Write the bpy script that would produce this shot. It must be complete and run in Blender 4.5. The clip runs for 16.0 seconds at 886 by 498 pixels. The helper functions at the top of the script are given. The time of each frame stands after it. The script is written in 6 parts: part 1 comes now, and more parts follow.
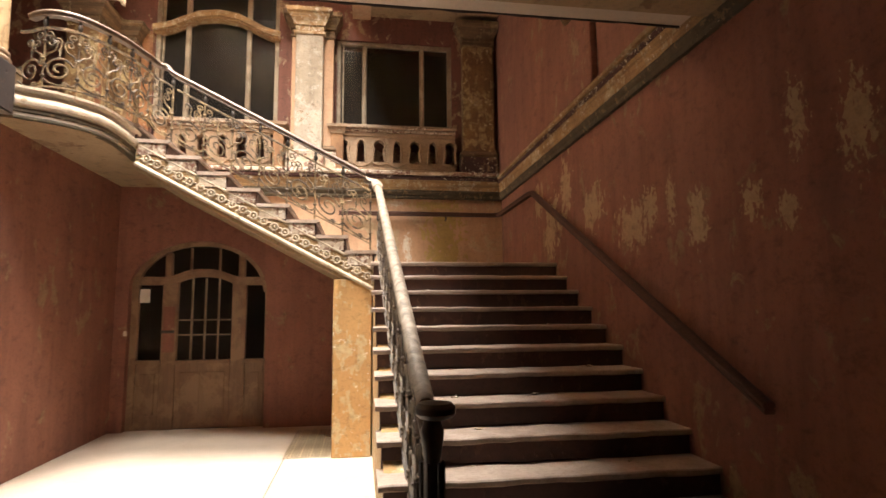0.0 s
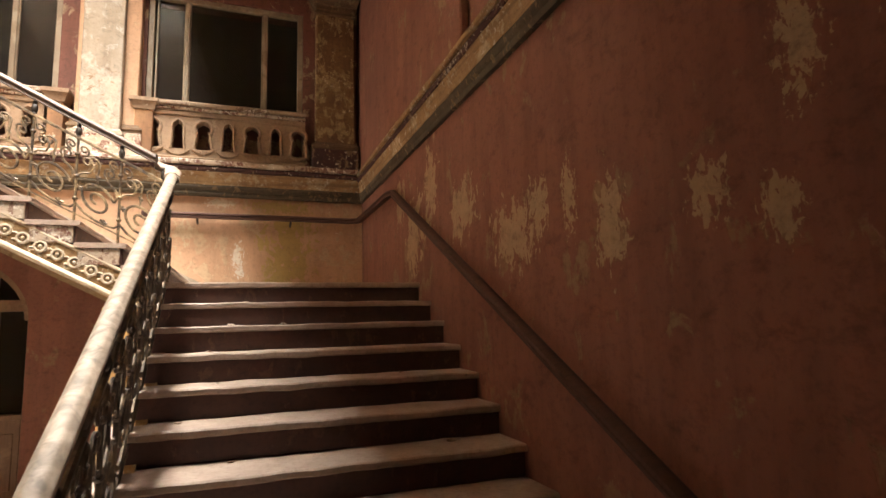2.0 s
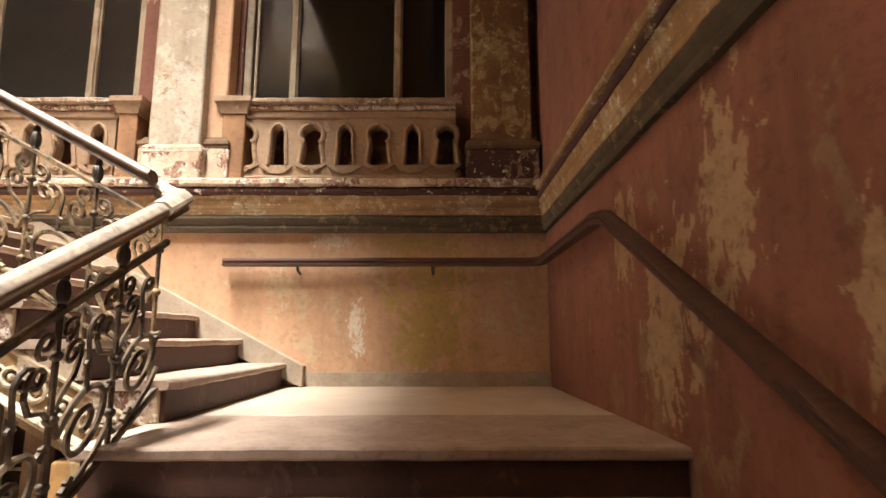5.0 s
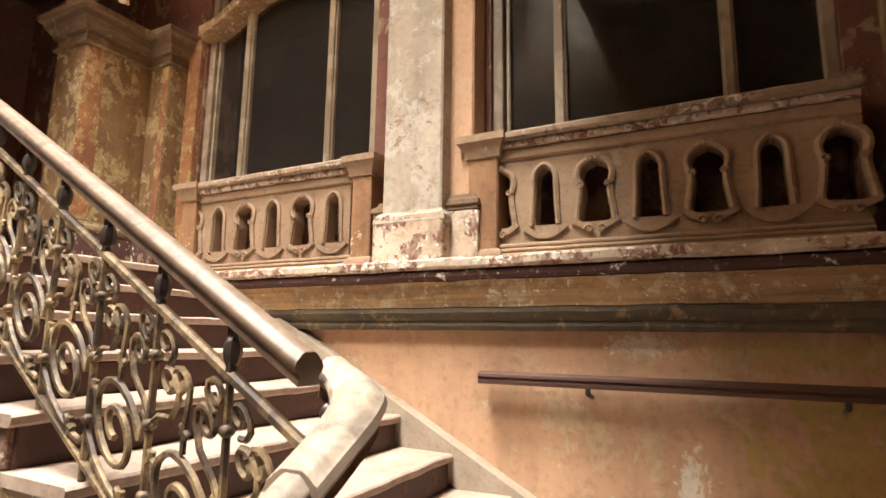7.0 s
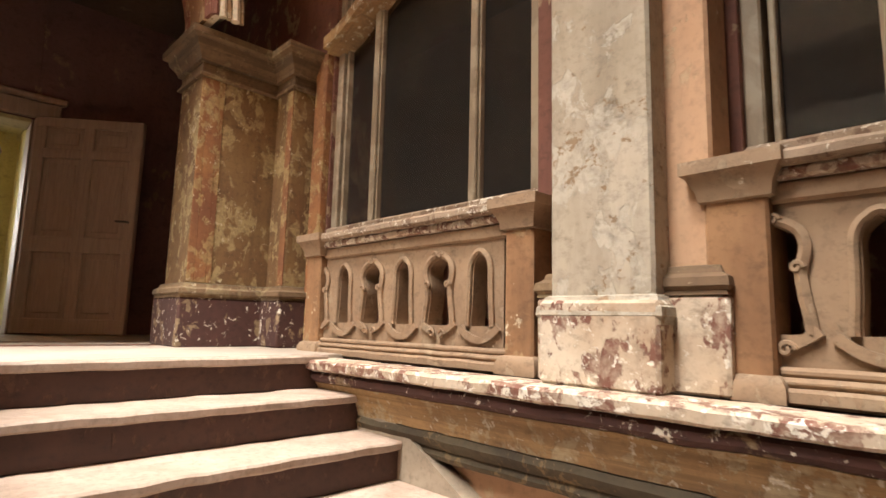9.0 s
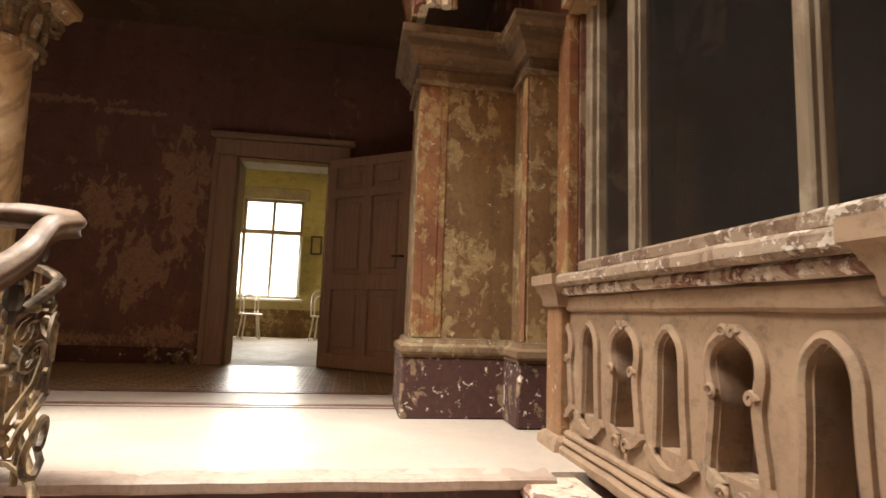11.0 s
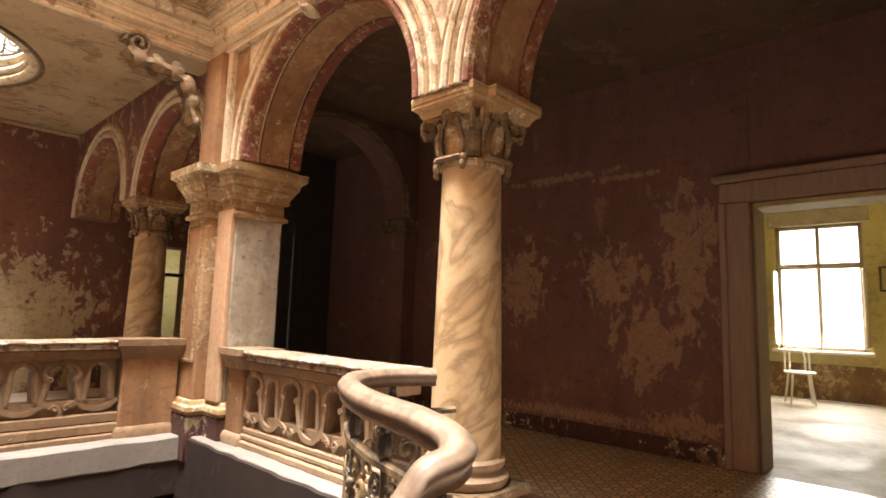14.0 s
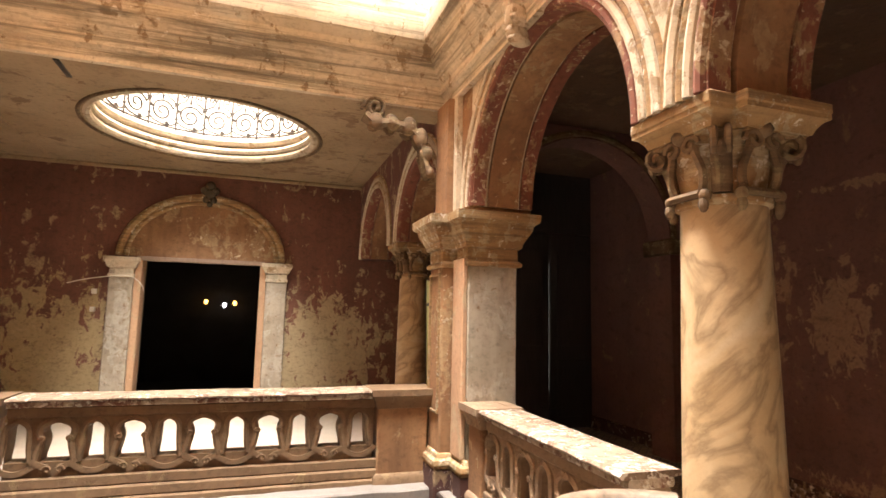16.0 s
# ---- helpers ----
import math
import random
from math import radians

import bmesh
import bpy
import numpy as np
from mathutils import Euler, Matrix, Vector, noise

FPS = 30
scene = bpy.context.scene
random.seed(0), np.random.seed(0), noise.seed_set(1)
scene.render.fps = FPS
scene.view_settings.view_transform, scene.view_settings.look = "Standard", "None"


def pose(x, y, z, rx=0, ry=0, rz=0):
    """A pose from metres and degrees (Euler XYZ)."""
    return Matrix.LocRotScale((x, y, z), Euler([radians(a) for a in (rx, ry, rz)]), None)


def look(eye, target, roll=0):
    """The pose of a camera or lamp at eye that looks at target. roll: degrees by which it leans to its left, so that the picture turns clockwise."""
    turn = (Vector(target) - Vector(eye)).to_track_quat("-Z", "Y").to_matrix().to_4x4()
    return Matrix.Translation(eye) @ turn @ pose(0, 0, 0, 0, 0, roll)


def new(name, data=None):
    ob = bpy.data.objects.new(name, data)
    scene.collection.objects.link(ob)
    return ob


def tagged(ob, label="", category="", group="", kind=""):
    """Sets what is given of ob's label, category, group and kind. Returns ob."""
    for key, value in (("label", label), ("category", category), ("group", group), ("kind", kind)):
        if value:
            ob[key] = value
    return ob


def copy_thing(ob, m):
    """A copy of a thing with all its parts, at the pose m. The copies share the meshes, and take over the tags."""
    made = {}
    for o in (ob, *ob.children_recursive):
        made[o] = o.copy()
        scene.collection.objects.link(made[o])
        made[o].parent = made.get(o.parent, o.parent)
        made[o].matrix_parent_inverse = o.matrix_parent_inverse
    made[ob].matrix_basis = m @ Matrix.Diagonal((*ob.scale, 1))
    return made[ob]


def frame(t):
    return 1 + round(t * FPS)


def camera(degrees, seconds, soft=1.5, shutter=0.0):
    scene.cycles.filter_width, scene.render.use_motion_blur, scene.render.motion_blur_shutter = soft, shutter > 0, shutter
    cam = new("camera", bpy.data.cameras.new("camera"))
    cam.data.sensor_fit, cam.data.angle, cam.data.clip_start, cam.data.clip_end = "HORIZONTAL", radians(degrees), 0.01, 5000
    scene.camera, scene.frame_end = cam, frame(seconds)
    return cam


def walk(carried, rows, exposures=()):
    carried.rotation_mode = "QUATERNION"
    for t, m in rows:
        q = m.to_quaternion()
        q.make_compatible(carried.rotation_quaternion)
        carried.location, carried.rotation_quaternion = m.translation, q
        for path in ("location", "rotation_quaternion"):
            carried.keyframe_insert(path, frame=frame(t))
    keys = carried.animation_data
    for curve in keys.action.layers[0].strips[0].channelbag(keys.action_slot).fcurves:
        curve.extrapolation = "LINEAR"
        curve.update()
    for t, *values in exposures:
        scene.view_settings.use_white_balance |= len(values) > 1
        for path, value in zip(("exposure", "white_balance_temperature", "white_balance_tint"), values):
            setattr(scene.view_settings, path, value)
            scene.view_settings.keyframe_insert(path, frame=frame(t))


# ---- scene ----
cam = camera(77.14, 16.0, soft=1.5, shutter=0.2)
# seconds, x, y, z, yaw, pitch, roll
ROWS = [
    (0.0, 0.224, -0.024, 1.611, -8.37, 6.45, 0.47),
    (0.5, 0.399, 0.235, 1.629, -14.26, 6.67, 0.75),
    (1.0, 0.618, 0.583, 1.639, -17.94, 6.76, 1.08),
    (1.5, 0.813, 0.996, 1.694, -18.94, 6.68, 1.44),
    (2.0, 0.986, 1.428, 1.827, -19.83, 7.33, 1.41),
    (2.5, 1.204, 1.859, 1.930, -20.00, 7.48, 1.44),
    (3.0, 1.402, 2.378, 1.989, -19.61, 7.62, 1.77),
    (3.2, 1.479, 2.586, 2.020, -19.14, 7.65, 1.84),
    (5.3, 1.616, 4.434, 2.663, 4.52, 9.23, -0.12),
    (5.5, 1.571, 4.615, 2.750, 7.62, 9.25, -0.13),
    (6.0, 1.443, 4.944, 2.966, 13.84, 9.24, -0.38),
    (6.5, 1.278, 5.269, 3.141, 20.68, 9.17, -0.72),
    (7.0, 1.129, 5.662, 3.351, 27.09, 9.15, -0.77),
    (7.5, 0.954, 6.001, 3.540, 32.27, 8.85, -1.01),
    (8.0, 0.802, 6.315, 3.721, 36.09, 8.61, -1.03),
    (8.5, 0.612, 6.538, 3.869, 40.68, 8.21, -1.11),
    (8.7, 0.556, 6.618, 3.931, 42.49, 8.02, -1.21),
    (10.8, -0.251, 7.742, 4.375, 78.06, 6.53, -2.03),
    (11.0, -0.344, 7.800, 4.398, 80.98, 6.69, -2.03),
    (11.5, -0.503, 7.859, 4.487, 90.31, 6.34, -1.84),
    (12.0, -0.694, 7.846, 4.604, 98.17, 6.28, -1.76),
    (12.5, -0.859, 7.844, 4.681, 105.86, 6.24, -1.82),
    (13.0, -1.025, 7.847, 4.762, 116.15, 6.37, -1.73),
    (13.5, -1.171, 7.783, 4.860, 124.85, 6.30, -1.83),
    (14.0, -1.263, 7.748, 4.947, 132.90, 6.85, -1.74),
    (14.5, -1.377, 7.736, 5.026, 141.05, 7.11, -1.61),
    (15.0, -1.516, 7.654, 5.100, 148.42, 6.98, -1.54),
    (15.5, -1.606, 7.599, 5.215, 154.81, 6.85, -1.42),
    (16.0, -1.770, 7.555, 5.289, 161.52, 6.73, -1.22),
]
EXPOSE = [(0.0, 0.04), (1.0, 0.14), (2.0, 0.10), (3.0, 0.06), (5.5, -0.08), (8.0, -0.55), (11.0, -0.85), (12.0, -0.75), (13.0, -0.25), (14.0, -0.2), (16.0, -0.25)]
walk(cam, [(t, pose(x, y, z, 90 + pitch, roll, yaw)) for t, x, y, z, yaw, pitch, roll in ROWS], EXPOSE)

# ---- light: an overcast sky over the open roof light of the stair hall ----
world = bpy.data.worlds.new("sky")
scene.world = world
world.use_nodes = True
wn = world.node_tree
sky = wn.nodes.new("ShaderNodeTexSky")
sky.sky_type, sky.sun_disc = "NISHITA", False
sky.sun_elevation, sky.sun_rotation = radians(48), radians(200)
wn.links.new(sky.outputs[0], wn.nodes["Background"].inputs[0])
wn.nodes["Background"].inputs[1].default_value = 0.1

sun = new("sun", bpy.data.lights.new("sun", "SUN"))
sun.data.energy, sun.data.angle, sun.data.color = 0.8, radians(20), (1.0, 0.9, 0.75)
sun.matrix_world = look((0, 0, 30), (4, 13, 0))


def area(name, x, y, z, sx, sy, power, colour, target):
    lamp = new(name, bpy.data.lights.new(name, "AREA"))
    lamp.data.shape, lamp.data.size, lamp.data.size_y = "RECTANGLE", sx, sy
    lamp.data.energy, lamp.data.color = power, colour
    lamp.matrix_world = look((x, y, z), target)
    return lamp


WARM = (1.0, 0.945, 0.875)
roof = area("roof_light", -1.3, 5.3, 13.7, 1.8, 3.2, 1850, WARM, (-1.3, 5.301, 0))
roof.data.spread = radians(104)
eye = area("oculus_light", -1.15, 0.9, 13.7, 3.0, 3.0, 1950, WARM, (-1.15, 0.901, 0))
eye.data.spread = radians(120)
area("room_window_light", -11.75, 6.09, 5.5, 1.05, 1.9, 210, (1.0, 0.95, 0.86), (-6, 6.09, 4.6))


# ---- mesh tools ----
class Geo:
    """Vertices and faces gathered for one mesh."""

    def __init__(self):
        self.v, self.f = [], []

    def add(self, verts, faces):
        n = len(self.v)
        self.v.extend(tuple(p) for p in verts)
        self.f.extend(tuple(n + i for i in f) for f in faces)
        return self


def box(x0, x1, y0, y1, z0, z1, c=0.006, g=None):
    """A box with chamfered edges."""
    g = g or Geo()
    c = min(c, 0.45 * min(x1 - x0, y1 - y0, z1 - z0))
    lo, hi = (x0, y0, z0), (x1, y1, z1)
    verts, index = [], {}
    for i in range(8):
        s = [(i >> k) & 1 for k in range(3)]
        for a in range(3):
            p = [(hi[k] if s[k] else lo[k]) if k == a else ((hi[k] - c) if s[k] else (lo[k] + c)) for k in range(3)]
            index[i, a] = len(verts)
            verts.append(p)
    faces = []
    for a in range(3):
        b, d = (a + 1) % 3, (a + 2) % 3
        for s in (0, 1):
            q = [(s << a) | (u << b) | (w << d) for u, w in ((0, 0), (1, 0), (1, 1), (0, 1))]
            f = [index[i, a] for i in q]
            faces.append(f if s else f[::-1])
        for u in (0, 1):
            for w in (0, 1):
                i, j = (u << b) | (w << d), (u << b) | (w << d) | (1 << a)
                f = [index[i, b], index[j, b], index[j, d], index[i, d]]
                faces.append(f if u ^ w else f[::-1])
    for i in range(8):
        f = [index[i, 0], index[i, 1], index[i, 2]]
        faces.append(f if bin(i).count("1") % 2 else f[::-1])
    return g.add(verts, faces)


def prism(poly, axis, a0, a1, g=None):
    """A polygon pushed along an axis: (y, z) along x, (x, z) along y, (x, y) along z."""
    g = g or Geo()

    def at(p, a):
        return {"x": (a, p[0], p[1]), "y": (p[0], a, p[1]), "z": (p[0], p[1], a)}[axis]

    n = len(poly)
    verts = [at(p, a0) for p in poly] + [at(p, a1) for p in poly]
    faces = [tuple(range(n))[::-1], tuple(range(n, 2 * n))]
    faces += [(i, (i + 1) % n, n + (i + 1) % n, n + i) for i in range(n)]
    return g.add(verts, faces)


def sweep(profile, path, g=None, closed=False, upright=True):
    """A closed profile of (side, up) carried along a path of points; side is to the right of the way."""
    g = g or Geo()
    pts = [Vector(p) for p in path]
    n, k = len(pts), len(profile)
    rings = []
    last = None
    for i, p in enumerate(pts):
        a = pts[i - 1] if i or closed else pts[0]
        b = pts[(i + 1) % n] if i < n - 1 or closed else pts[-1]
        d0, d1 = (p - a), (b - p)
        d0 = d0.normalized() if d0.length > 1e-9 else d1.normalized()
        d1 = d1.normalized() if d1.length > 1e-9 else d0
        t = (d0 + d1).normalized()
        up = Vector((0, 0, 1))
        if abs(t.z) > 0.97:
            up = Vector((0, 1, 0))
        s = t.cross(up).normalized()
        if not upright and last is not None:
            s = (last - t * last.dot(t)).normalized()
        last = s
        m = min(1.6, 1 / max(0.3, math.sqrt(max(0.05, (1 + d0.dot(d1)) / 2))))
        u = up if upright else s.cross(t).normalized()
        rings.append([p + s * (q[0] * m) + u * q[1] for q in profile])
    verts = [q for r in rings for q in r]
    faces = []
    for i in range(n if closed else n - 1):
        a, b = i * k, ((i + 1) % n) * k
        faces += [(a + j, a + (j + 1) % k, b + (j + 1) % k, b + j) for j in range(k)]
    if not closed:
        faces += [tuple(range(k))[::-1], tuple(range((n - 1) * k, n * k))]
    return g.add(verts, faces)


def ring(r, n=8, squash=1.0):
    return [(r * math.cos(2 * math.pi * i / n), squash * r * math.sin(2 * math.pi * i / n)) for i in range(n)]


def tube(path, r, g=None, n=6, closed=False):
    return sweep(ring(r, n), path, g, closed, upright=False)


def lathe(profile, cx, cy, n=20, g=None):
    """A turned body from (radius, height) pairs, bottom first."""
    g = g or Geo()
    verts = [(cx + r * math.cos(2 * math.pi * i / n), cy + r * math.sin(2 * math.pi * i / n), z) for r, z in profile for i in range(n)]
    faces = [(j * n + i, j * n + (i + 1) % n, (j + 1) * n + (i + 1) % n, (j + 1) * n + i) for j in range(len(profile) - 1) for i in range(n)]
    faces += [tuple(range(n))[::-1], tuple(range((len(profile) - 1) * n, len(profile) * n))]
    return g.add(verts, faces)


def blob(cx, cy, cz, rx, ry, rz, g=None, n=8):
    prof = [(max(0.01, math.sin(math.pi * k / 6)), -math.cos(math.pi * k / 6)) for k in range(7)]
    verts = [(cx + rx * r * math.cos(2 * math.pi * i / n), cy + ry * r * math.sin(2 * math.pi * i / n), cz + rz * h) for r, h in prof for i in range(n)]
    faces = [(j * n + i, j * n + (i + 1) % n, (j + 1) * n + (i + 1) % n, (j + 1) * n + i) for j in range(6) for i in range(n)]
    g = g or Geo()
    return g.add(verts, faces)


def jag(g, amount, seed=3, keep=None):
    """Uneven, worn edges: a small shift of each vertex by noise."""
    for i, p in enumerate(g.v):
        q = noise.noise_vector(Vector(p) * 7.3 + Vector((seed, 0, 0)))
        g.v[i] = tuple(p[k] + amount * q[k] for k in range(3))
    return g


def extrude(poly, axis, stations, g=None):
    """A polygon pushed along an axis through several stations, one connected skin."""
    g = g or Geo()

    def at(p, a):
        return {"x": (a, p[0], p[1]), "y": (p[0], a, p[1]), "z": (p[0], p[1], a)}[axis]

    n, m = len(poly), len(stations)
    verts = [at(p, a) for a in stations for p in poly]
    faces = [tuple(range(n))[::-1], tuple(range((m - 1) * n, m * n))]
    faces += [(j * n + i, j * n + (i + 1) % n, (j + 1) * n + (i + 1) % n, (j + 1) * n + i) for j in range(m - 1) for i in range(n)]
    return g.add(verts, faces)


def bar(axis, a0, a1, b0, b1, z0, z1, c=0.01, pitch=0.15):
    """A long chamfered bar along x or y in many short stretches, so that its edges can be worn."""
    poly = [(b0 + c, z0), (b1 - c, z0), (b1, z0 + c), (b1, z1 - c), (b1 - c, z1), (b0 + c, z1), (b0, z1 - c), (b0, z0 + c)]
    n = max(2, int((a1 - a0) / pitch))
    return extrude(poly, axis, list(np.linspace(a0, a1, n + 1)))


def weld(g):
    seen, index = {}, []
    verts = []
    for p in g.v:
        k = (round(p[0], 5), round(p[1], 5), round(p[2], 5))
        if k not in seen:
            seen[k] = len(verts)
            verts.append(p)
        index.append(seen[k])
    g.f = [f for f in (tuple(dict.fromkeys(index[i] for i in f)) for f in g.f) if len(f) > 2]
    g.v = verts
    return g


def part(name, g, material, parent=None, label="", category="", group="", kind="", smooth=35):
    me = bpy.data.meshes.new(name)
    me.from_pydata(g.v, [], g.f)
    me.materials.append(material)
    if smooth:
        me.polygons.foreach_set("use_smooth", [True] * len(me.polygons))
        me.set_sharp_from_angle(angle=radians(smooth))
    ob = new(name, me)
    if parent is not None:
        ob.parent = parent
        if parent.type == "EMPTY":
            ob.location = -parent.location
    return tagged(ob, label, category, group, kind)


def thing(name, at, label, category, group="", kind=""):
    e = new(name)
    e.location = at
    return tagged(e, label, category, group, kind)


def structure(name, g, material, label="", smooth=35):
    return part(name, g, material, None, label, "", "", "structure", smooth)


def arch_pts(c, z, r, a0, a1, n, squash=1.0):
    return [(c + r * math.cos(radians(a0 + (a1 - a0) * i / n)), z + squash * r * math.sin(radians(a0 + (a1 - a0) * i / n))) for i in range(n + 1)]


# ---- materials ----
class Nodes:
    def __init__(self, name, rough=0.8, metal=0.0):
        self.m = bpy.data.materials.new(name)
        self.m.use_nodes = True
        self.t = self.m.node_tree
        self.b = self.t.nodes["Principled BSDF"]
        self.b.inputs["Roughness"].default_value = rough
        self.b.inputs["Metallic"].default_value = metal
        self.pos = self.t.nodes.new("ShaderNodeNewGeometry").outputs["Position"]

    def node(self, kind, **ins):
        n = self.t.nodes.new(kind)
        for key, value in ins.items():
            self.put(n.inputs[key.replace("_", " ")], value)
        return n

    def put(self, socket, value):
        if isinstance(value, bpy.types.NodeSocket):
            self.t.links.new(value, socket)
        else:
            socket.default_value = value

    def scaled(self, sx, sy, sz, off=0.0):
        n = self.t.nodes.new("ShaderNodeMapping")
        n.inputs["Scale"].default_value = (sx, sy, sz)
        n.inputs["Location"].default_value = (off, off * 1.7, off * 0.6)
        self.t.links.new(self.pos, n.inputs["Vector"])
        return n.outputs[0]

    def noise(self, scale, detail=6, rough=0.6, dist=0.0, vec=None, off=0.0):
        vec = vec or self.scaled(1, 1, 1, off)
        return self.node("ShaderNodeTexNoise", Vector=vec, Scale=scale, Detail=detail, Roughness=rough, Distortion=dist).outputs[0]

    def step(self, value, lo, hi):
        n = self.node("ShaderNodeMapRange", Value=value)
        n.inputs["From Min"].default_value, n.inputs["From Max"].default_value = lo, hi
        n.clamp = True
        return n.outputs[0]

    def mix(self, fac, a, b):
        n = self.t.nodes.new("ShaderNodeMix")
        n.data_type = "RGBA"
        self.put(n.inputs[0], fac)
        self.put(n.inputs[6], a if isinstance(a, bpy.types.NodeSocket) else (*a, 1))
        self.put(n.inputs[7], b if isinstance(b, bpy.types.NodeSocket) else (*b, 1))
        return n.outputs[2]

    def maths(self, op, a, b=0.0):
        n = self.t.nodes.new("ShaderNodeMath")
        n.operation = op
        self.put(n.inputs[0], a)
        self.put(n.inputs[1], b)
        return n.outputs[0]

    def bump(self, height, strength=0.4, dist=0.01):
        n = self.node("ShaderNodeBump", Height=height, Strength=strength, Distance=dist)
        self.t.links.new(n.outputs[0], self.b.inputs["Normal"])

    def done(self, colour=None, rough=None):
        if colour is not None:
            self.put(self.b.inputs["Base Color"], colour)
        if rough is not None:
            self.put(self.b.inputs["Roughness"], rough)
        return self.m


def plaster(name, paint, shade, under, chalk, flakes=0.56, chips=0.66, scale=1.0, streak=0.5, off=0.0, rough=0.82, lines=0.0, spots=(), sooty=0.55):
    """Old paint on plaster: two tones, flaked patches of an undercoat, pale chips and run-down stains."""
    n = Nodes(name, rough)
    tone = n.step(n.noise(1.1 * scale, 7, 0.6, 0.4, off=off), 0.35, 0.65)
    run = n.step(n.noise(2.2, 6, 0.65, 0.3, n.scaled(2.4, 2.4, 0.35, off)), 0.45, 0.72)
    col = n.mix(tone, paint, shade)
    col = n.mix(n.maths("MULTIPLY", run, streak), col, tuple(0.55 * s for s in shade))
    cover = n.noise(0.9 * scale, 4, 0.6, 0.3, off=off + 6.2)
    flake_h = n.maths("ADD", n.noise(4.2 * scale, 12, 0.66, 0.35, n.scaled(1.1, 1.1, 0.72, off + 3.1)), n.maths("MULTIPLY", n.maths("SUBTRACT", cover, 0.5), 0.55))
    flake = n.step(flake_h, flakes, flakes + 0.035)
    worn = n.noise(7 * scale, 8, 0.7, 0.4, off=off + 1.3)
    col = n.mix(n.maths("MULTIPLY", flake, n.step(worn, 0.25, 0.55)), col, n.mix(n.noise(14 * scale, 6, 0.7), under, tuple(0.62 * s for s in under)))
    chip_h = n.maths("ADD", n.noise(8.5 * scale, 12, 0.7, 0.3, off=off + 9.4), n.maths("MULTIPLY", n.maths("SUBTRACT", cover, 0.5), 0.35))
    chip = n.step(chip_h, chips, chips + 0.03)
    col = n.mix(chip, col, chalk)
    for at, rad, tint in spots:
        m = n.t.nodes.new("ShaderNodeMapping")
        m.inputs["Location"].default_value = tuple(-a / r for a, r in zip(at, rad))
        m.inputs["Scale"].default_value = tuple(1 / r for r in rad)
        n.t.links.new(n.pos, m.inputs["Vector"])
        ln = n.t.nodes.new("ShaderNodeVectorMath")
        ln.operation = "LENGTH"
        n.t.links.new(m.outputs[0], ln.inputs[0])
        d = n.maths("ADD", ln.outputs["Value"], n.maths("MULTIPLY", n.maths("SUBTRACT", n.noise(max(6.0, 2.2 / min(rad)) if min(rad) > 0.04 else 14.0, 10, 0.70, 0.5, n.scaled(1, 1, 0.6, off + 2)), 0.5), 6.0))
        col = n.mix(n.maths("MULTIPLY", n.step(d, 1.0, 0.92), 0.9), col, n.mix(n.noise(16, 6, 0.7), tint, tuple(0.6 * c for c in tint)))
    if lines:
        soil = n.step(n.noise(1.3, 8, 0.7, 0.25, n.scaled(0.55, 0.55, 15, off + 4)), 0.46, 0.60)
        col = n.mix(n.maths("MULTIPLY", soil, lines), col, tuple(0.28 * c for c in shade))
    grime = n.noise(26, 6, 0.7, 0, off=off)
    soot = n.step(n.noise(5.5 * scale, 9, 0.72, 0.2, n.scaled(1, 1, 1.6, off + 14)), 0.54, 0.70)
    col = n.mix(n.maths("MULTIPLY", soot, sooty), col, tuple(0.30 * s for s in shade))
    col = n.mix(n.step(grime, 0.50, 0.75), col, n.mix(0.5, col, tuple(0.4 * s for s in shade)))
    height = n.maths("SUBTRACT", n.maths("MULTIPLY", grime, 0.22), n.maths("ADD", flake, n.maths("MULTIPLY", chip, 0.7)))
    n.bump(height, 0.5, 0.006)
    return n.done(col)


BUFF = (0.58, 0.41, 0.24)
RED = plaster("red_wall_paint", (0.31, 0.13, 0.086), (0.235, 0.098, 0.067), (0.37, 0.235, 0.135), (0.48, 0.36, 0.24), 0.605, 0.715, 1.0,
              spots=[((2.48, y, z), (1.0, ry, rz), BUFF) for y, z, ry, rz in (
                  (5.82, 2.95, 0.16, 0.30), (5.10, 2.62, 0.20, 0.20), (4.32, 2.33, 0.24, 0.17), (4.02, 2.42, 0.09, 0.15), (3.72, 2.42, 0.05, 0.15), (3.40, 2.22, 0.09, 0.18),
                  (2.87, 2.26, 0.07, 0.10), (2.60, 2.14, 0.06, 0.08), (6.30, 2.62, 0.22, 0.30), (2.50, 2.62, 0.06, 0.16), (2.15, 2.48, 0.08, 0.20), (6.75, 3.0, 0.14, 0.20), (1.62, 2.55, 0.08, 0.14))])
# Brown paint taken almost to black: the fascia's shade is in the colour.
FASCIA = plaster("shaded_brown_fascia_paint", (0.030, 0.015, 0.010), (0.021, 0.011, 0.008), (0.05, 0.024, 0.014), (0.26, 0.19, 0.13), 0.60, 0.70, 2.6, 0.3, 97)
ARCHRED = plaster("worn_red_arch_paint", (0.24, 0.085, 0.050), (0.18, 0.062, 0.038), (0.40, 0.25, 0.13), (0.56, 0.45, 0.31), 0.55, 0.60, 2.6, 0.2, 101)
